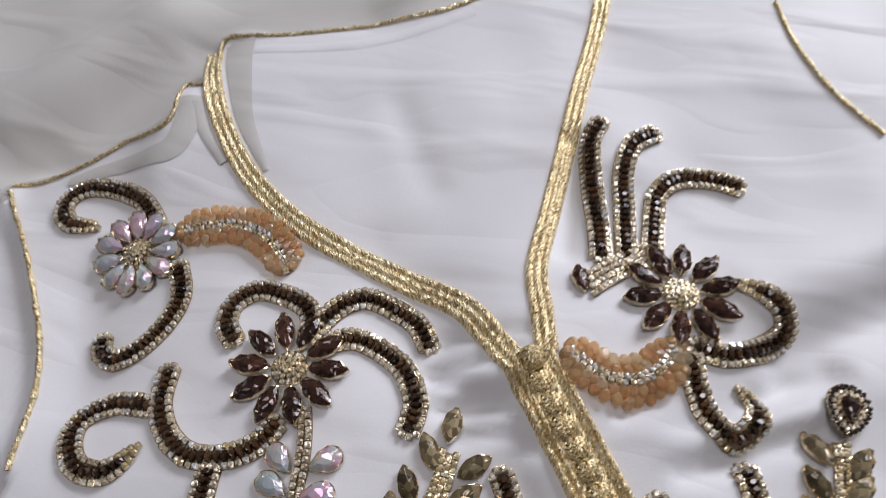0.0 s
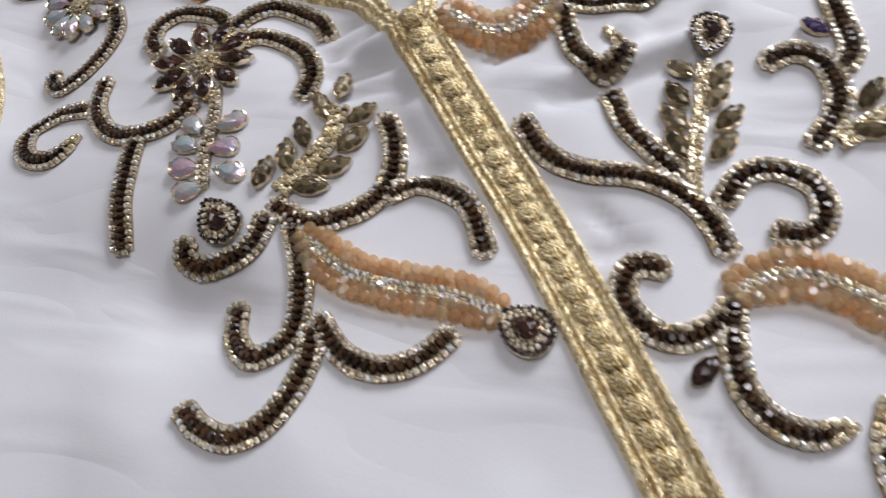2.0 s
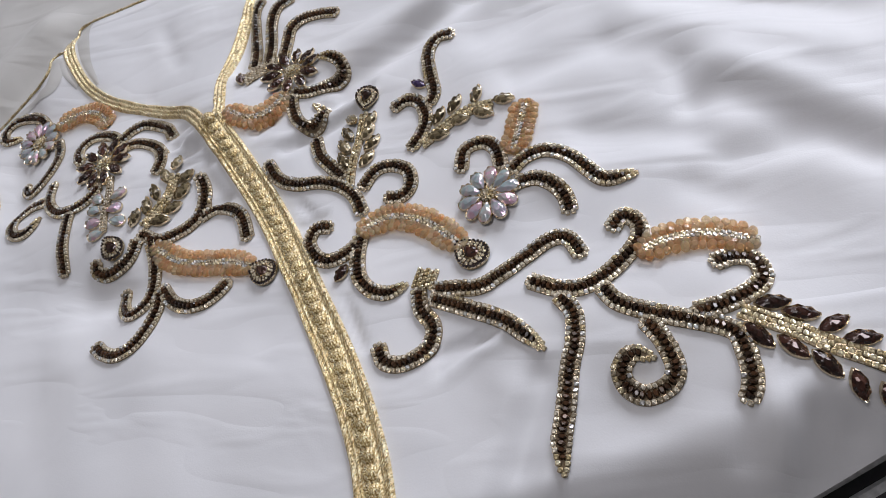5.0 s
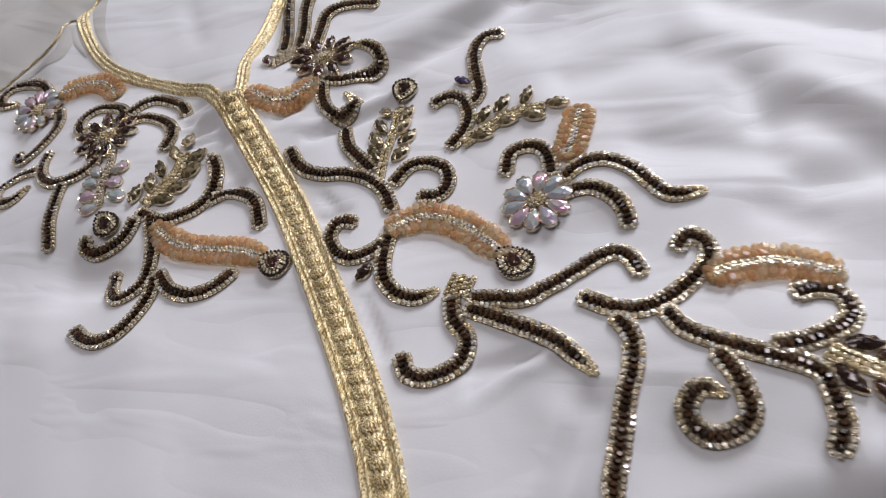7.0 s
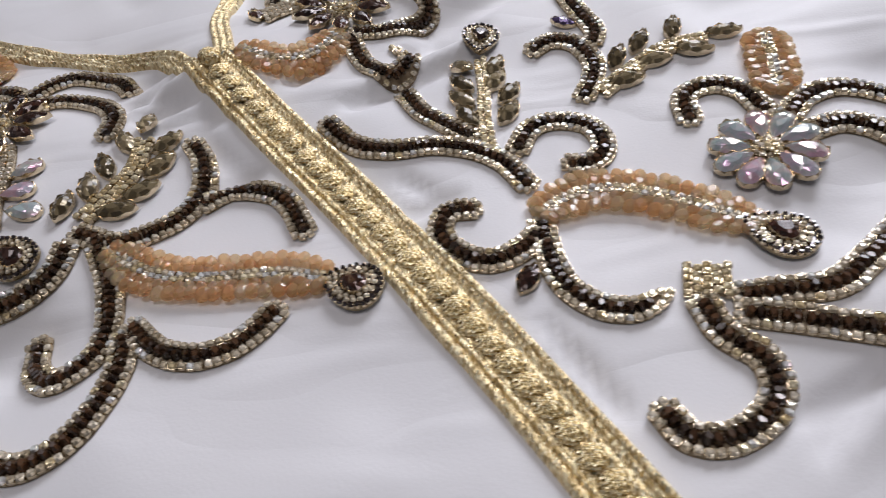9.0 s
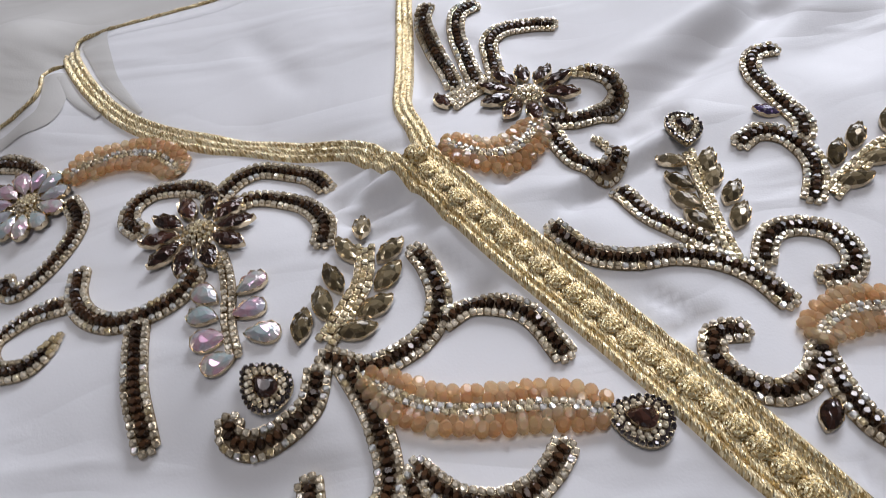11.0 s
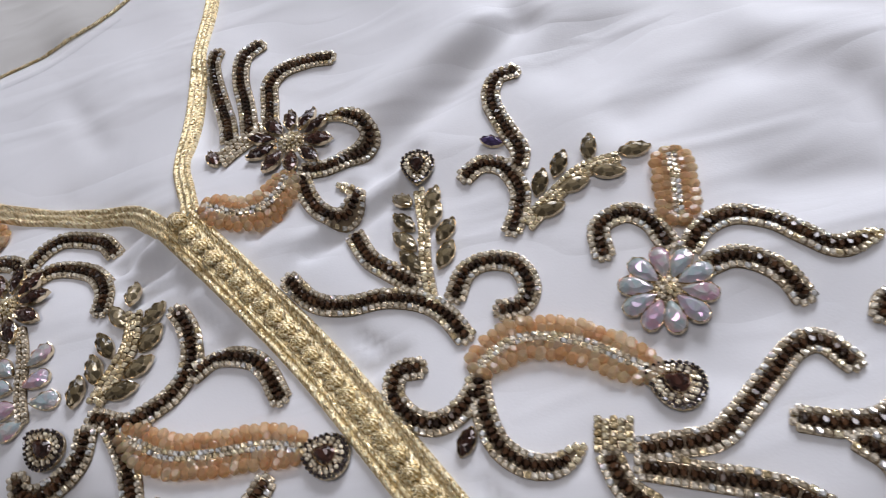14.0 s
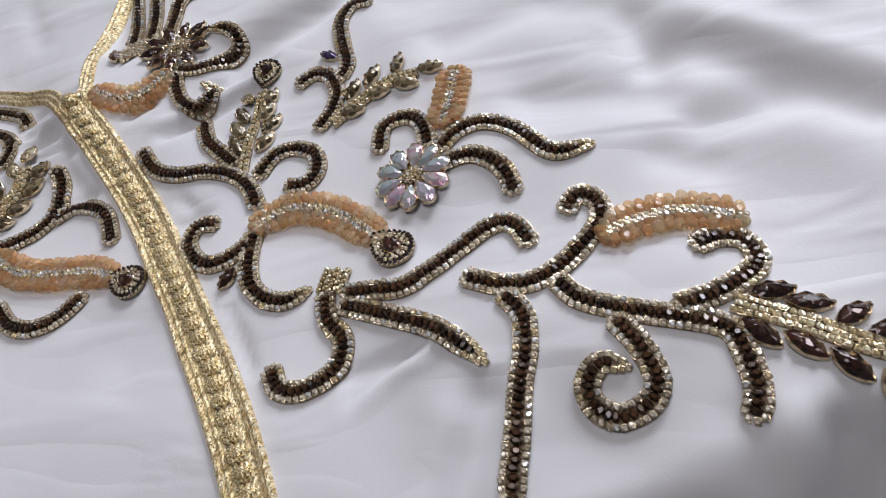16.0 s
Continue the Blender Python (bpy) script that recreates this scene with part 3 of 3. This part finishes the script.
def cloth():
    xs, ys = axis(-0.38, 0.44, 0.003, 1.1), axis(-0.28, 0.26, 0.003, 0.9)
    gx, gy = np.meshgrid(xs, ys)
    gz = cloth_height(gx, gy)
    # the yard of cloth outside the front panel lies lower
    rim = [p / 1000 for p in spline(FRONT_EDGE, 1.5)]
    poly = [(p.x, p.y) for p in rim] + [(-0.1, -0.9), (1.2, -0.9), (1.2, 0.9), (0.05, 0.9)]
    inside = np.zeros(gx.shape, bool)
    for (x0, y0), (x1, y1) in zip(poly, poly[1:] + poly[:1]):
        hit = ((y0 > gy) != (y1 > gy)) & (gx < (x1 - x0) * (gy - y0) / (y1 - y0 + 1e-12) + x0)
        inside ^= hit
    near = np.full(gx.shape, 9.0)
    sx, sy = gx.copy(), gy.copy()
    for p in rim:
        d = np.hypot(gx - p.x, gy - p.y)
        better = d < near
        near = np.where(better, d, near)
        sx, sy = np.where(better, p.x, sx), np.where(better, p.y, sy)
    snap = near < 0.0019
    gx, gy = np.where(snap, sx, gx), np.where(snap, sy, gy)
    # the cloth ends at the hem
    (hx0, hy0), (hx1, hy1) = HEM
    hl = math.hypot(hx1 - hx0, hy1 - hy0)
    ux, uy = (hx1 - hx0) / hl, (hy1 - hy0) / hl
    off = ux * (gy - hy0) - uy * (gx - hx0)
    pull = (off < 0) & (off > -0.006)
    gx, gy = np.where(pull, gx + uy * off, gx), np.where(pull, gy - ux * off, gy)
    gz = cloth_height(gx, gy)
    drop = np.where(inside, 0, np.clip((near - 0.001) / 0.008, 0, 1))
    gz = gz - 0.007 * drop * drop * (3 - 2 * drop)
    verts = np.stack([gx, gy, gz], -1).reshape(-1, 3).tolist()
    nx = len(xs)
    groups = {"front_panel": [], "back_panel": [], "side_panel": []}
    for j in range(len(ys) - 1):
        for i in range(nx - 1):
            cx, cy = (xs[i] + xs[i + 1]) / 2, (ys[j] + ys[j + 1]) / 2
            if max(off[j, i], off[j, i + 1], off[j + 1, i], off[j + 1, i + 1]) <= 0 or min(off[j, i], off[j, i + 1], off[j + 1, i], off[j + 1, i + 1]) < -0.006:
                continue
            face = (j * nx + i, j * nx + i + 1, (j + 1) * nx + i + 1, (j + 1) * nx + i)
            corners = [(j, i), (j, i + 1), (j + 1, i + 1), (j + 1, i)]
            free = [inside[c] for c in corners if not snap[c]]
            front = any(free) if free else inside[j, i]
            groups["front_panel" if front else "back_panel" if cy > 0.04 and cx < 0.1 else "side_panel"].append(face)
    for name, faces in groups.items():
        used = sorted({v for f in faces for v in f})
        new_of = {v: k for k, v in enumerate(used)}
        # the back panel takes the satin with shade painted into its colour
        me = mesh_of(name, [verts[v] for v in used], [tuple(new_of[v] for v in f) for f in faces], [THIN_SHADE if name == "back_panel" else SATIN], None, True)
        local(dress, me)
        part(name, me, dress, dress.matrix_basis.copy())


cloth()


def braid(name, points, w0, w1, ridges, thick=0.0012, dz=0.0004):
    line = spline(mm(points), 0.002)
    me = strip_mesh(name, line, lambda s: w0 + (w1 - w0) * s, thick, GOLD, ridges, 0.0011, dz)
    local(dress, me)
    return part(name, me, dress, dress.matrix_basis.copy(), "glittering gold metallic braid")


PLACKET = [(-1, 1), (26, -35), (60, -84), (110, -169), (131, -213), (140, -245), (152, -300), (160, -380)]
braid("neck_braid", [(-3, -3), (-16, 10), (-31, 22), (-53, 29), (-78, 37), (-105, 48), (-133, 68), (-152, 90), (-165, 112), (-178, 139)], 0.011, 0.009, 3)
braid("neck_braid", [(5, 6), (1, 23), (-3, 41), (-1, 67), (2, 101), (5, 139), (9, 177), (10, 196)] + [(14, 240), (14, 300)], 0.009, 0.0085, 3)
def beside(points, off):
    """A line beside a line, mm."""
    line = spline(points, 8.0)
    return [(p.x - t.y * off, p.y + t.x * off) for p, t in zip(line, tangents(line))]


braid("placket_band", PLACKET, 0.019, 0.018, 5, 0.001, 0.0002)
braid("edge_braid", beside(PLACKET, 8.9), 0.0032, 0.003, 1, 0.0016, 0.0005)
braid("edge_braid", beside(PLACKET, -8.2), 0.0032, 0.003, 1, 0.0016, 0.0005)
braid("edge_braid", beside(PLACKET, -5.3), 0.0026, 0.0024, 1, 0.0013, 0.0005)


def placket_knots():
    """Wound thread buttons: domes with swirled ridges and dark gaps between."""
    line = spline(mm(PLACKET), 0.0081)
    tan = tangents(line)
    verts, faces = [], []
    rows, n = 6, 14
    for k in range(rows + 1):
        s = k / rows
        r = 0.0046 * (1 - s) + 0.0004 * s
        z = 0.0019 * math.sin(math.pi / 2 * s) ** 0.7
        for i in range(n):
            b = 2 * math.pi * i / n
            w = 1 + 0.07 * math.sin(4 * b + k)
            verts.append((r * math.cos(b) * w * 0.95, r * math.sin(b) * w, z + 0.00045 * math.sin(3 * b + 1.9 * k) * math.sin(math.pi * s)))
    for k in range(rows):
        for i in range(n):
            j = (i + 1) % n
            faces.append((k * n + i, k * n + j, (k + 1) * n + j, (k + 1) * n + i))
    faces.append(tuple(range(rows * n, rows * n + n)))
    knot = mesh_of("knot", verts, faces, [KNOT], None, True)
    uv = knot.uv_layers.new(name="UVMap")
    for lp in knot.loops:
        x, y, z = verts[lp.vertex_index]
        uv.data[lp.index].uv = (math.atan2(y, x) * 0.004, math.hypot(x, y))
    for p, t in zip(line, tan):
        put("knot", knot, dress, p.x, p.y, 0.0014, math.atan2(t.y, t.x), 8, rng.uniform(0.94, 1.06))
    # the round button at the top
    top = [(0.0048 * math.cos(a) * math.cos(b), 0.0048 * math.cos(a) * math.sin(b), 0.0042 * math.sin(a)) for a in (0.0, 0.35, 0.7, 1.0, 1.3, 1.5) for b in (2 * math.pi * i / 14 for i in range(14))]
    quads = [(k * 14 + i, k * 14 + (i + 1) % 14, (k + 1) * 14 + (i + 1) % 14, (k + 1) * 14 + i) for k in range(5) for i in range(14)] + [tuple(range(70, 84))]
    ball = mesh_of("button", top, quads, [KNOT], None, True)
    uv = ball.uv_layers.new(name="UVMap")
    for lp in ball.loops:
        x, y, z = top[lp.vertex_index]
        uv.data[lp.index].uv = (math.atan2(y, x) * 0.004, math.hypot(x, y))
    put("button", ball, dress, 0.0, 0.002, 0.002, 0.0, 4)


placket_knots()


def cord(points, r=0.0011, dz=0.0008, name="piping_cord", mat=GOLD, label="thin twisted gold cord"):
    line = spline(mm(points), 0.002)
    verts, faces = [], []
    n = 6
    tan = tangents(line)
    for i, (p, t) in enumerate(zip(line, tan)):
        nor = Vector((-t.y, t.x))
        for k in range(n):
            a = 2 * math.pi * k / n + i * 0.5
            rr = r * (1.15 if k % 3 == 0 else 0.9)
            q = p + nor * rr * math.cos(a)
            verts.append(lift(q.x, q.y, dz + rr * math.sin(a)))
    for i in range(len(line) - 1):
        for k in range(n):
            j = (k + 1) % n
            faces.append((i * n + k, i * n + j, (i + 1) * n + j, (i + 1) * n + k))
    me = mesh_of("piping_cord", verts, faces, [mat], None, True)
    uv = me.uv_layers.new(name="UVMap")
    for lp in me.loops:
        i, k = divmod(lp.vertex_index, n)
        uv.data[lp.index].uv = (i * 0.002, k * 0.0009 + i * 0.0006)
    local(dress, me)
    part(name, me, dress, dress.matrix_basis.copy(), label)


cord([(-176, 139), (-174, 151), (-144, 152), (-104, 165), (-74, 175), (-57, 186)] + [(-35, 205)])
cord([(-169, 110), (-178, 109), (-176, 86), (-198, 78), (-216, 66), (-251, 53)])
cord([(-250, 49), (-222, 21), (-200, -10), (-187, -36), (-178, -68)])
cord([(92, 204), (99, 177), (113, 153), (134, 130)])
cord([(389, 31), (398, 18), (408, 2)])


def facing(name, points, w0, w1, mat, label, dz=0.0004):
    line = spline(mm(points), 0.003)
    me = strip_mesh(name, line, lambda s: w0 + (w1 - w0) * s, 0.0004, mat, 0, 0.0, dz)
    local(dress, me)
    part(name, me, dress, dress.matrix_basis.copy(), label)


# Three overlaid strips; their grey paints in the shade behind a single layer.
facing("neck_shade_strip", [(-166, 148), (-154, 119), (-145, 98), (-135, 83), (-126, 71)], 0.0165, 0.003, THIN_SHADE, "single layer of satin with shade painted into its grey")
facing("sleeve_shade_strip", [(-171, 101), (-168, 86), (-173, 72), (-196, 65), (-220, 56)], 0.012, 0.006, THIN_SHADE, "single layer of satin with shade painted into its grey")
facing("neck_shade_strip", [(-167, 99), (-159, 85), (-146, 72)], 0.006, 0.004, THIN_SHADE, "single layer of satin with shade painted into its grey")
facing("neck_hem", [(-153, 138), (-131, 142), (-103, 151), (-77, 164), (-52, 181)], 0.0065, 0.006, SATIN, "folded satin hem inside the neck", 0.0001)

# ---- the stone appliques ----
GROUP = "appliques on the dress front"


def applique(name, x, y, label):
    return thing(name, lift(x / 1000, y / 1000), label, "applique", GROUP)


la = applique("flower_applique", -160, 15, "opal flower applique with brown stone curls and apricot plume")
branch(la, [(-195, 34), (-207, 34), (-213, 40), (-212, 48), (-204, 53), (-190, 53), (-177, 49), (-167, 40)], "gilt")
branch(la, [(-150, 22), (-143, 9), (-144, -3), (-151, -15), (-160, -21), (-168, -19), (-171, -13)])
bead_feather(la, [(-154, 37), (-142, 41), (-130, 43), (-119, 41), (-108, 34), (-101, 25)])
flower(la, (-170, 25), 0.0198, 11, OPAL_PETAL, 0.2, "iridescent opal glass flower")

lb = applique("flower_applique", -90, -35, "dark plum flower applique with brown curls and opal drops")
branch(lb, [(-112, -8), (-118, -1), (-118, 8), (-110, 15), (-97, 14), (-88, 10), (-83, 2)])
branch(lb, [(-84, -3), (-80, 7), (-74, 15), (-66, 19), (-56, 17), (-45, 12), (-38, 3)])
branch(lb, [(-75, -2), (-67, 1), (-57, -1), (-46, -7), (-39, -17), (-38, -24), (-39, -30)])
branch(lb, [(-85, -35), (-90, -44), (-101, -50), (-114, -51), (-125, -45), (-132, -35), (-134, -22)])
branch(lb, [(-135, -37), (-150, -38), (-161, -45), (-161, -54), (-154, -62), (-144, -63), (-138, -59), (-134, -53)], "cap", "gilt")
branch(lb, [(-104, -54), (-103, -65), (-101, -79), (-98, -90), (-96, -98)])
chain(lb, [(-77, -28), (-74, -37), (-72, -47), (-71, -60), (-68, -73)], 2, 0.0026, STONE, 0.0026, "stalk")
leaves(lb, [(-64, -45), (-80, -47), (-64, -56), (-80, -56), (-59, -66), (-77, -66), (-73, -75)], (40, 140, 20, 160, 0, 185, 200), OPAL_DROP, "opal_drop")
flower(lb, (-87, -15), 0.0222, 10, PETAL, 0.1, "dark plum glass flower")
pendant(lb, (-58, -85), (-66, -77), 0.0195, 0.016)

lc = applique("leaf_applique", -15, -90, "smoky leaf spray applique with brown curls and apricot plume")
branch(lc, [(-39, -77), (-25, -82), (-12, -77), (-3, -69), (1, -57), (-1, -45), (-5, -37)])
branch(lc, [(1, -67), (12, -62), (26, -66), (33, -73), (39, -87)])
branch(lc, [(-41, -82), (-44, -93), (-54, -100), (-63, -102), (-69, -99), (-69, -94)])
branch(lc, [(-32, -81), (-25, -96), (-21, -111), (-21, -123), (-27, -130), (-35, -132), (-44, -124), (-46, -114)])
branch(lc, [(-13, -117), (-3, -127), (8, -131), (19, -129), (27, -123), (32, -117)])
branch(lc, [(-14, -120), (-13, -132), (-16, -144), (-22, -154), (-32, -159), (-43, -157), (-51, -152)])
bead_feather(lc, [(-25, -87), (-13, -96), (-1, -101), (15, -103), (31, -104), (48, -109)])
chain(lc, [(-38, -71), (-31, -60), (-25, -48), (-23, -34)], 3, 0.0024, GILT_STONE, 0.0026, "stalk")
leaves(lc, [(-24, -25), (-30, -35), (-14, -37), (-35, -47), (-16, -47), (-39, -57), (-21, -59), (-28, -68), (-46, -65)], (85, 120, 40, 115, 45, 100, 30, 10, 80), TOPAZ)
pendant(lc, (55, -113), (44, -108))

ra = applique("flower_applique", 48, 45, "dark plum flower applique with three brown plumes and curls")
branch(ra, [(15, 116), (12, 105), (15, 84), (19, 65), (21, 50)])
branch(ra, [(39, 115), (30, 107), (27, 92), (29, 73), (31, 52)])
branch(ra, [(76, 96), (64, 98), (50, 95), (42, 86), (41, 73), (41, 59)])
chain(ra, [(17, 36), (26, 45), (40, 56)], 4, 0.0026, STONE, 0.0026, "palm")
leaves(ra, [(14, 38)], (110,), GEM, "small_marquise")
branch(ra, [(74, 46), (81, 44), (88, 40), (90, 32), (82, 24), (69, 18), (57, 19)], "gilt")
branch(ra, [(56, 16), (58, 5), (63, -5), (71, -11), (78, -6), (80, 2), (74, 6)], "cap", "gilt")
bead_feather(ra, [(12, 8), (21, 3), (30, 1), (40, 4), (47, 11), (50, 19)])
flower(ra, (52, 40), 0.0222, 10, PETAL, 0.3, "dark plum glass flower")

rb = applique("leaf_applique", 105, -45, "smoky leaf spray applique topped by a dark drop")
branch(rb, [(46, -36), (56, -49), (70, -55), (86, -56), (100, -61), (109, -69), (115, -81)])
branch(rb, [(76, -20), (82, -35), (90, -44), (99, -53)])
branch(rb, [(114, -63), (120, -53), (130, -50), (141, -55), (144, -66), (139, -73), (130, -73)])
chain(rb, [(105, -63), (105, -43), (107, -25), (108, -5)], 2, 0.0027, GILT_STONE, 0.0027, "stalk")
leaves(rb, [(100, -9), (99, -21), (98, -31), (99, -42)], (125, 125, 125, 120), TOPAZ)
leaves(rb, [(113, -12), (116, -30), (114, -42), (112, -21)], (60, 50, 55, 55), TOPAZ)
pendant(rb, (109.5, 5.5), (107.5, -6), 0.0192, 0.0152)

rc = applique("plume_applique", 120, -108, "apricot plume applique with dark drop and brown curls")
branch(rc, [(96, -89), (87, -89), (84, -98), (90, -108), (99, -112), (108, -109), (114, -103)])
branch(rc, [(116, -98), (116, -113), (119, -125), (127, -133), (137, -135), (145, -132)], "cap", "gilt")
bead_feather(rc, [(117, -96), (122, -91), (133, -87), (146, -89), (159, -96), (170, -106), (178, -114)])
leaves(rc, [(108, -121)], (55,), GEM, "small_marquise")
pendant(rc, (182, -118), (173, -110), 0.0222, 0.018)

rd = applique("branch_applique", 170, -145, "three-armed brown stone branch applique with crystal block")
branch(rd, [(164, -137), (175, -138), (188, -139), (199, -133), (212, -124), (224, -116), (233, -116), (239, -126)])
branch(rd, [(163, -142), (184, -151), (198, -157), (209, -165), (218, -173)], "cap", "gilt")
branch(rd, [(154, -136), (156, -147), (163, -156), (163, -165), (157, -172), (147, -176), (138, -174), (134, -166)])
chain(rd, [(159, -125), (156, -135)], 5, 0.0026, GILT_STONE, 0.0026, "crystal_block")

re_ = applique("leaf_applique", 160, -10, "smoky leaf spray applique with brown stem and violet stone")
branch(re_, [(165, 48), (155, 46), (150, 33), (153, 14), (156, 0), (153, -8)])
branch(re_, [(129, -5), (138, -1), (147, -6), (151, -18), (149, -28), (143, -39)])
leaves(re_, [(145, 9)], (-30,), VIOLET_GEM, "small_marquise")
chain(re_, [(150, -38), (163, -29), (178, -21), (194, -21)], 3, 0.0025, GILT_STONE, 0.0026, "stalk")
leaves(re_, [(160, -20), (170, -14), (184, -11), (201, -19)], (60, 55, 70, -10), TOPAZ)
leaves(re_, [(160, -34), (173, -26), (188, -25)], (0, 0, -20), TOPAZ)

rf = applique("flower_applique", 205, -75, "opal flower applique with brown arms and apricot plume")
bead_feather(rf, [(214, -25), (210, -43), (206, -58)])
branch(rf, [(175, -62), (177, -49), (188, -46), (196, -53), (199, -66)])
branch(rf, [(205, -70), (213, -63), (225, -61), (237, -67), (246, -77), (254, -84), (268, -83)], "cap", "gilt")
branch(rf, [(208, -79), (218, -78), (227, -83), (233, -91), (235, -100)])
flower(rf, (192, -84), 0.0182, 10, OPAL_PETAL, 0.2, "iridescent opal glass flower")

rg = applique("vine_applique", 280, -160, "large brown stone vine applique with spiral and plum leaves")
bead_feather(rg, [(267, -129), (280, -124), (293, -122), (304, -123), (319, -127)])
branch(rg, [(214, -139), (226, -144), (238, -145), (249, -140), (259, -131), (267, -121), (267, -111), (260, -107), (255, -113)])
branch(rg, [(228, -149), (234, -158), (234, -171), (231, -182), (229, -195), (227, -206), (225, -216), (225, -228)], "cap", "gilt")
branch(rg, [(248, -146), (254, -154), (264, -159), (276, -163), (287, -166), (297, -169), (303, -173), (305, -181), (306, -190), (305, -197), (303, -201)])
branch(rg, [(266, -165), (271, -172), (275, -181), (276, -188), (272, -194), (263, -197), (256, -194), (253, -188), (255, -182), (260, -179), (266, -181)], "cap", "gilt")
branch(rg, [(288, -162), (300, -159), (310, -154), (318, -147), (316, -137), (307, -135), (299, -138)])
chain(rg, [(306, -163), (324, -172), (340, -182), (362, -192)] + [(385, -204)], 3, 0.0026, GILT_STONE, 0.0026, "stalk")
leaves(rg, [(319, -160), (329, -166), (340, -172), (349, -179)], (0, -12, 25, 0), WINE_LEAF)
leaves(rg, [(311, -175), (323, -181), (334, -189), (344, -197), (355, -201)], (-50, -45, -52, -72, -65), WINE_LEAF)
leaves(rg, [(364, -184), (372, -208), (380, -192)], (5, -60, 0), WINE_LEAF)

# ---- what the dress lies on ----
def slab(name, lo, hi, mat, label, kind=""):
    verts = [(x, y, z) for z in (lo[2], hi[2]) for y in (lo[1], hi[1]) for x in (lo[0], hi[0])]
    faces = [(0, 2, 3, 1), (4, 5, 7, 6), (0, 1, 5, 4), (2, 6, 7, 3), (0, 4, 6, 2), (1, 3, 7, 5)]
    return tagged(new(name, mesh_of(name, verts, faces, [mat])), label, "", "", kind)


slab("table", (-1.2, -1.0, -0.16), (1.2, 1.0, -0.11), WALL, "plain table under the dress", "structure")
# Unseen room shell, added to bounce the lamps and darken what the stones reflect.
slab("floor", (-1.9, -1.9, -0.9), (1.9, 1.9, -0.85), WALL, "added plain floor, out of view", "structure")
slab("ceiling", (-1.9, -1.9, 2.3), (1.9, 1.9, 2.35), WALL, "added plain ceiling, out of view", "structure")
slab("wall_north", (-1.9, 1.9, -0.9), (1.9, 2.0, 2.35), WALL, "added plain wall, out of view", "structure")
slab("wall_south", (-1.9, -2.0, -0.9), (1.9, -1.9, 2.35), WALL, "added plain wall, out of view", "structure")
slab("wall_east", (1.9, -1.9, -0.9), (2.0, 1.9, 2.35), WALL, "added plain wall, out of view", "structure")
slab("wall_west", (-2.0, -1.9, -0.9), (-1.9, 1.9, 2.35), WALL, "added plain wall, out of view", "structure")


def striped_mat():
    """Pale slats with dark gaps, running along the hem."""
    (x0, y0), (x1, y1) = HEM
    a = math.atan2(y1 - y0, x1 - x0)
    base = thing("striped_mat", (0.36, -0.26, -0.075), "dark mat with pale raised stripes beside the hem", "mat")
    frame_m = Matrix.Translation((0.36, -0.26, -0.075)) @ Matrix.Rotation(a, 4, "Z")

    def bar(name, y, w, h, mat, label=""):
        e = min(w, h) * 0.3
        prof = [(y, 0), (y + w, 0), (y + w, h - e), (y + w - e, h), (y + e, h), (y, h - e)]
        verts = [(x, py, pz) for x in (-0.5, 0.5) for py, pz in prof]
        n = len(prof)
        faces = [tuple(range(n))[::-1], tuple(range(n, 2 * n))] + [(i, (i + 1) % n, n + (i + 1) % n, n + i) for i in range(n)]
        part(name, mesh_of(name, verts, faces, [mat]), base, frame_m, label)

    bar("backing", -0.4, 0.52, 0.004, DARK_CLOTH)
    for k in range(18):
        y = 0.07 - k * 0.0105
        bar("stripe", y, 0.0068 if k % 2 else 0.0052, 0.0065, PALE_STRIPE)


striped_mat()
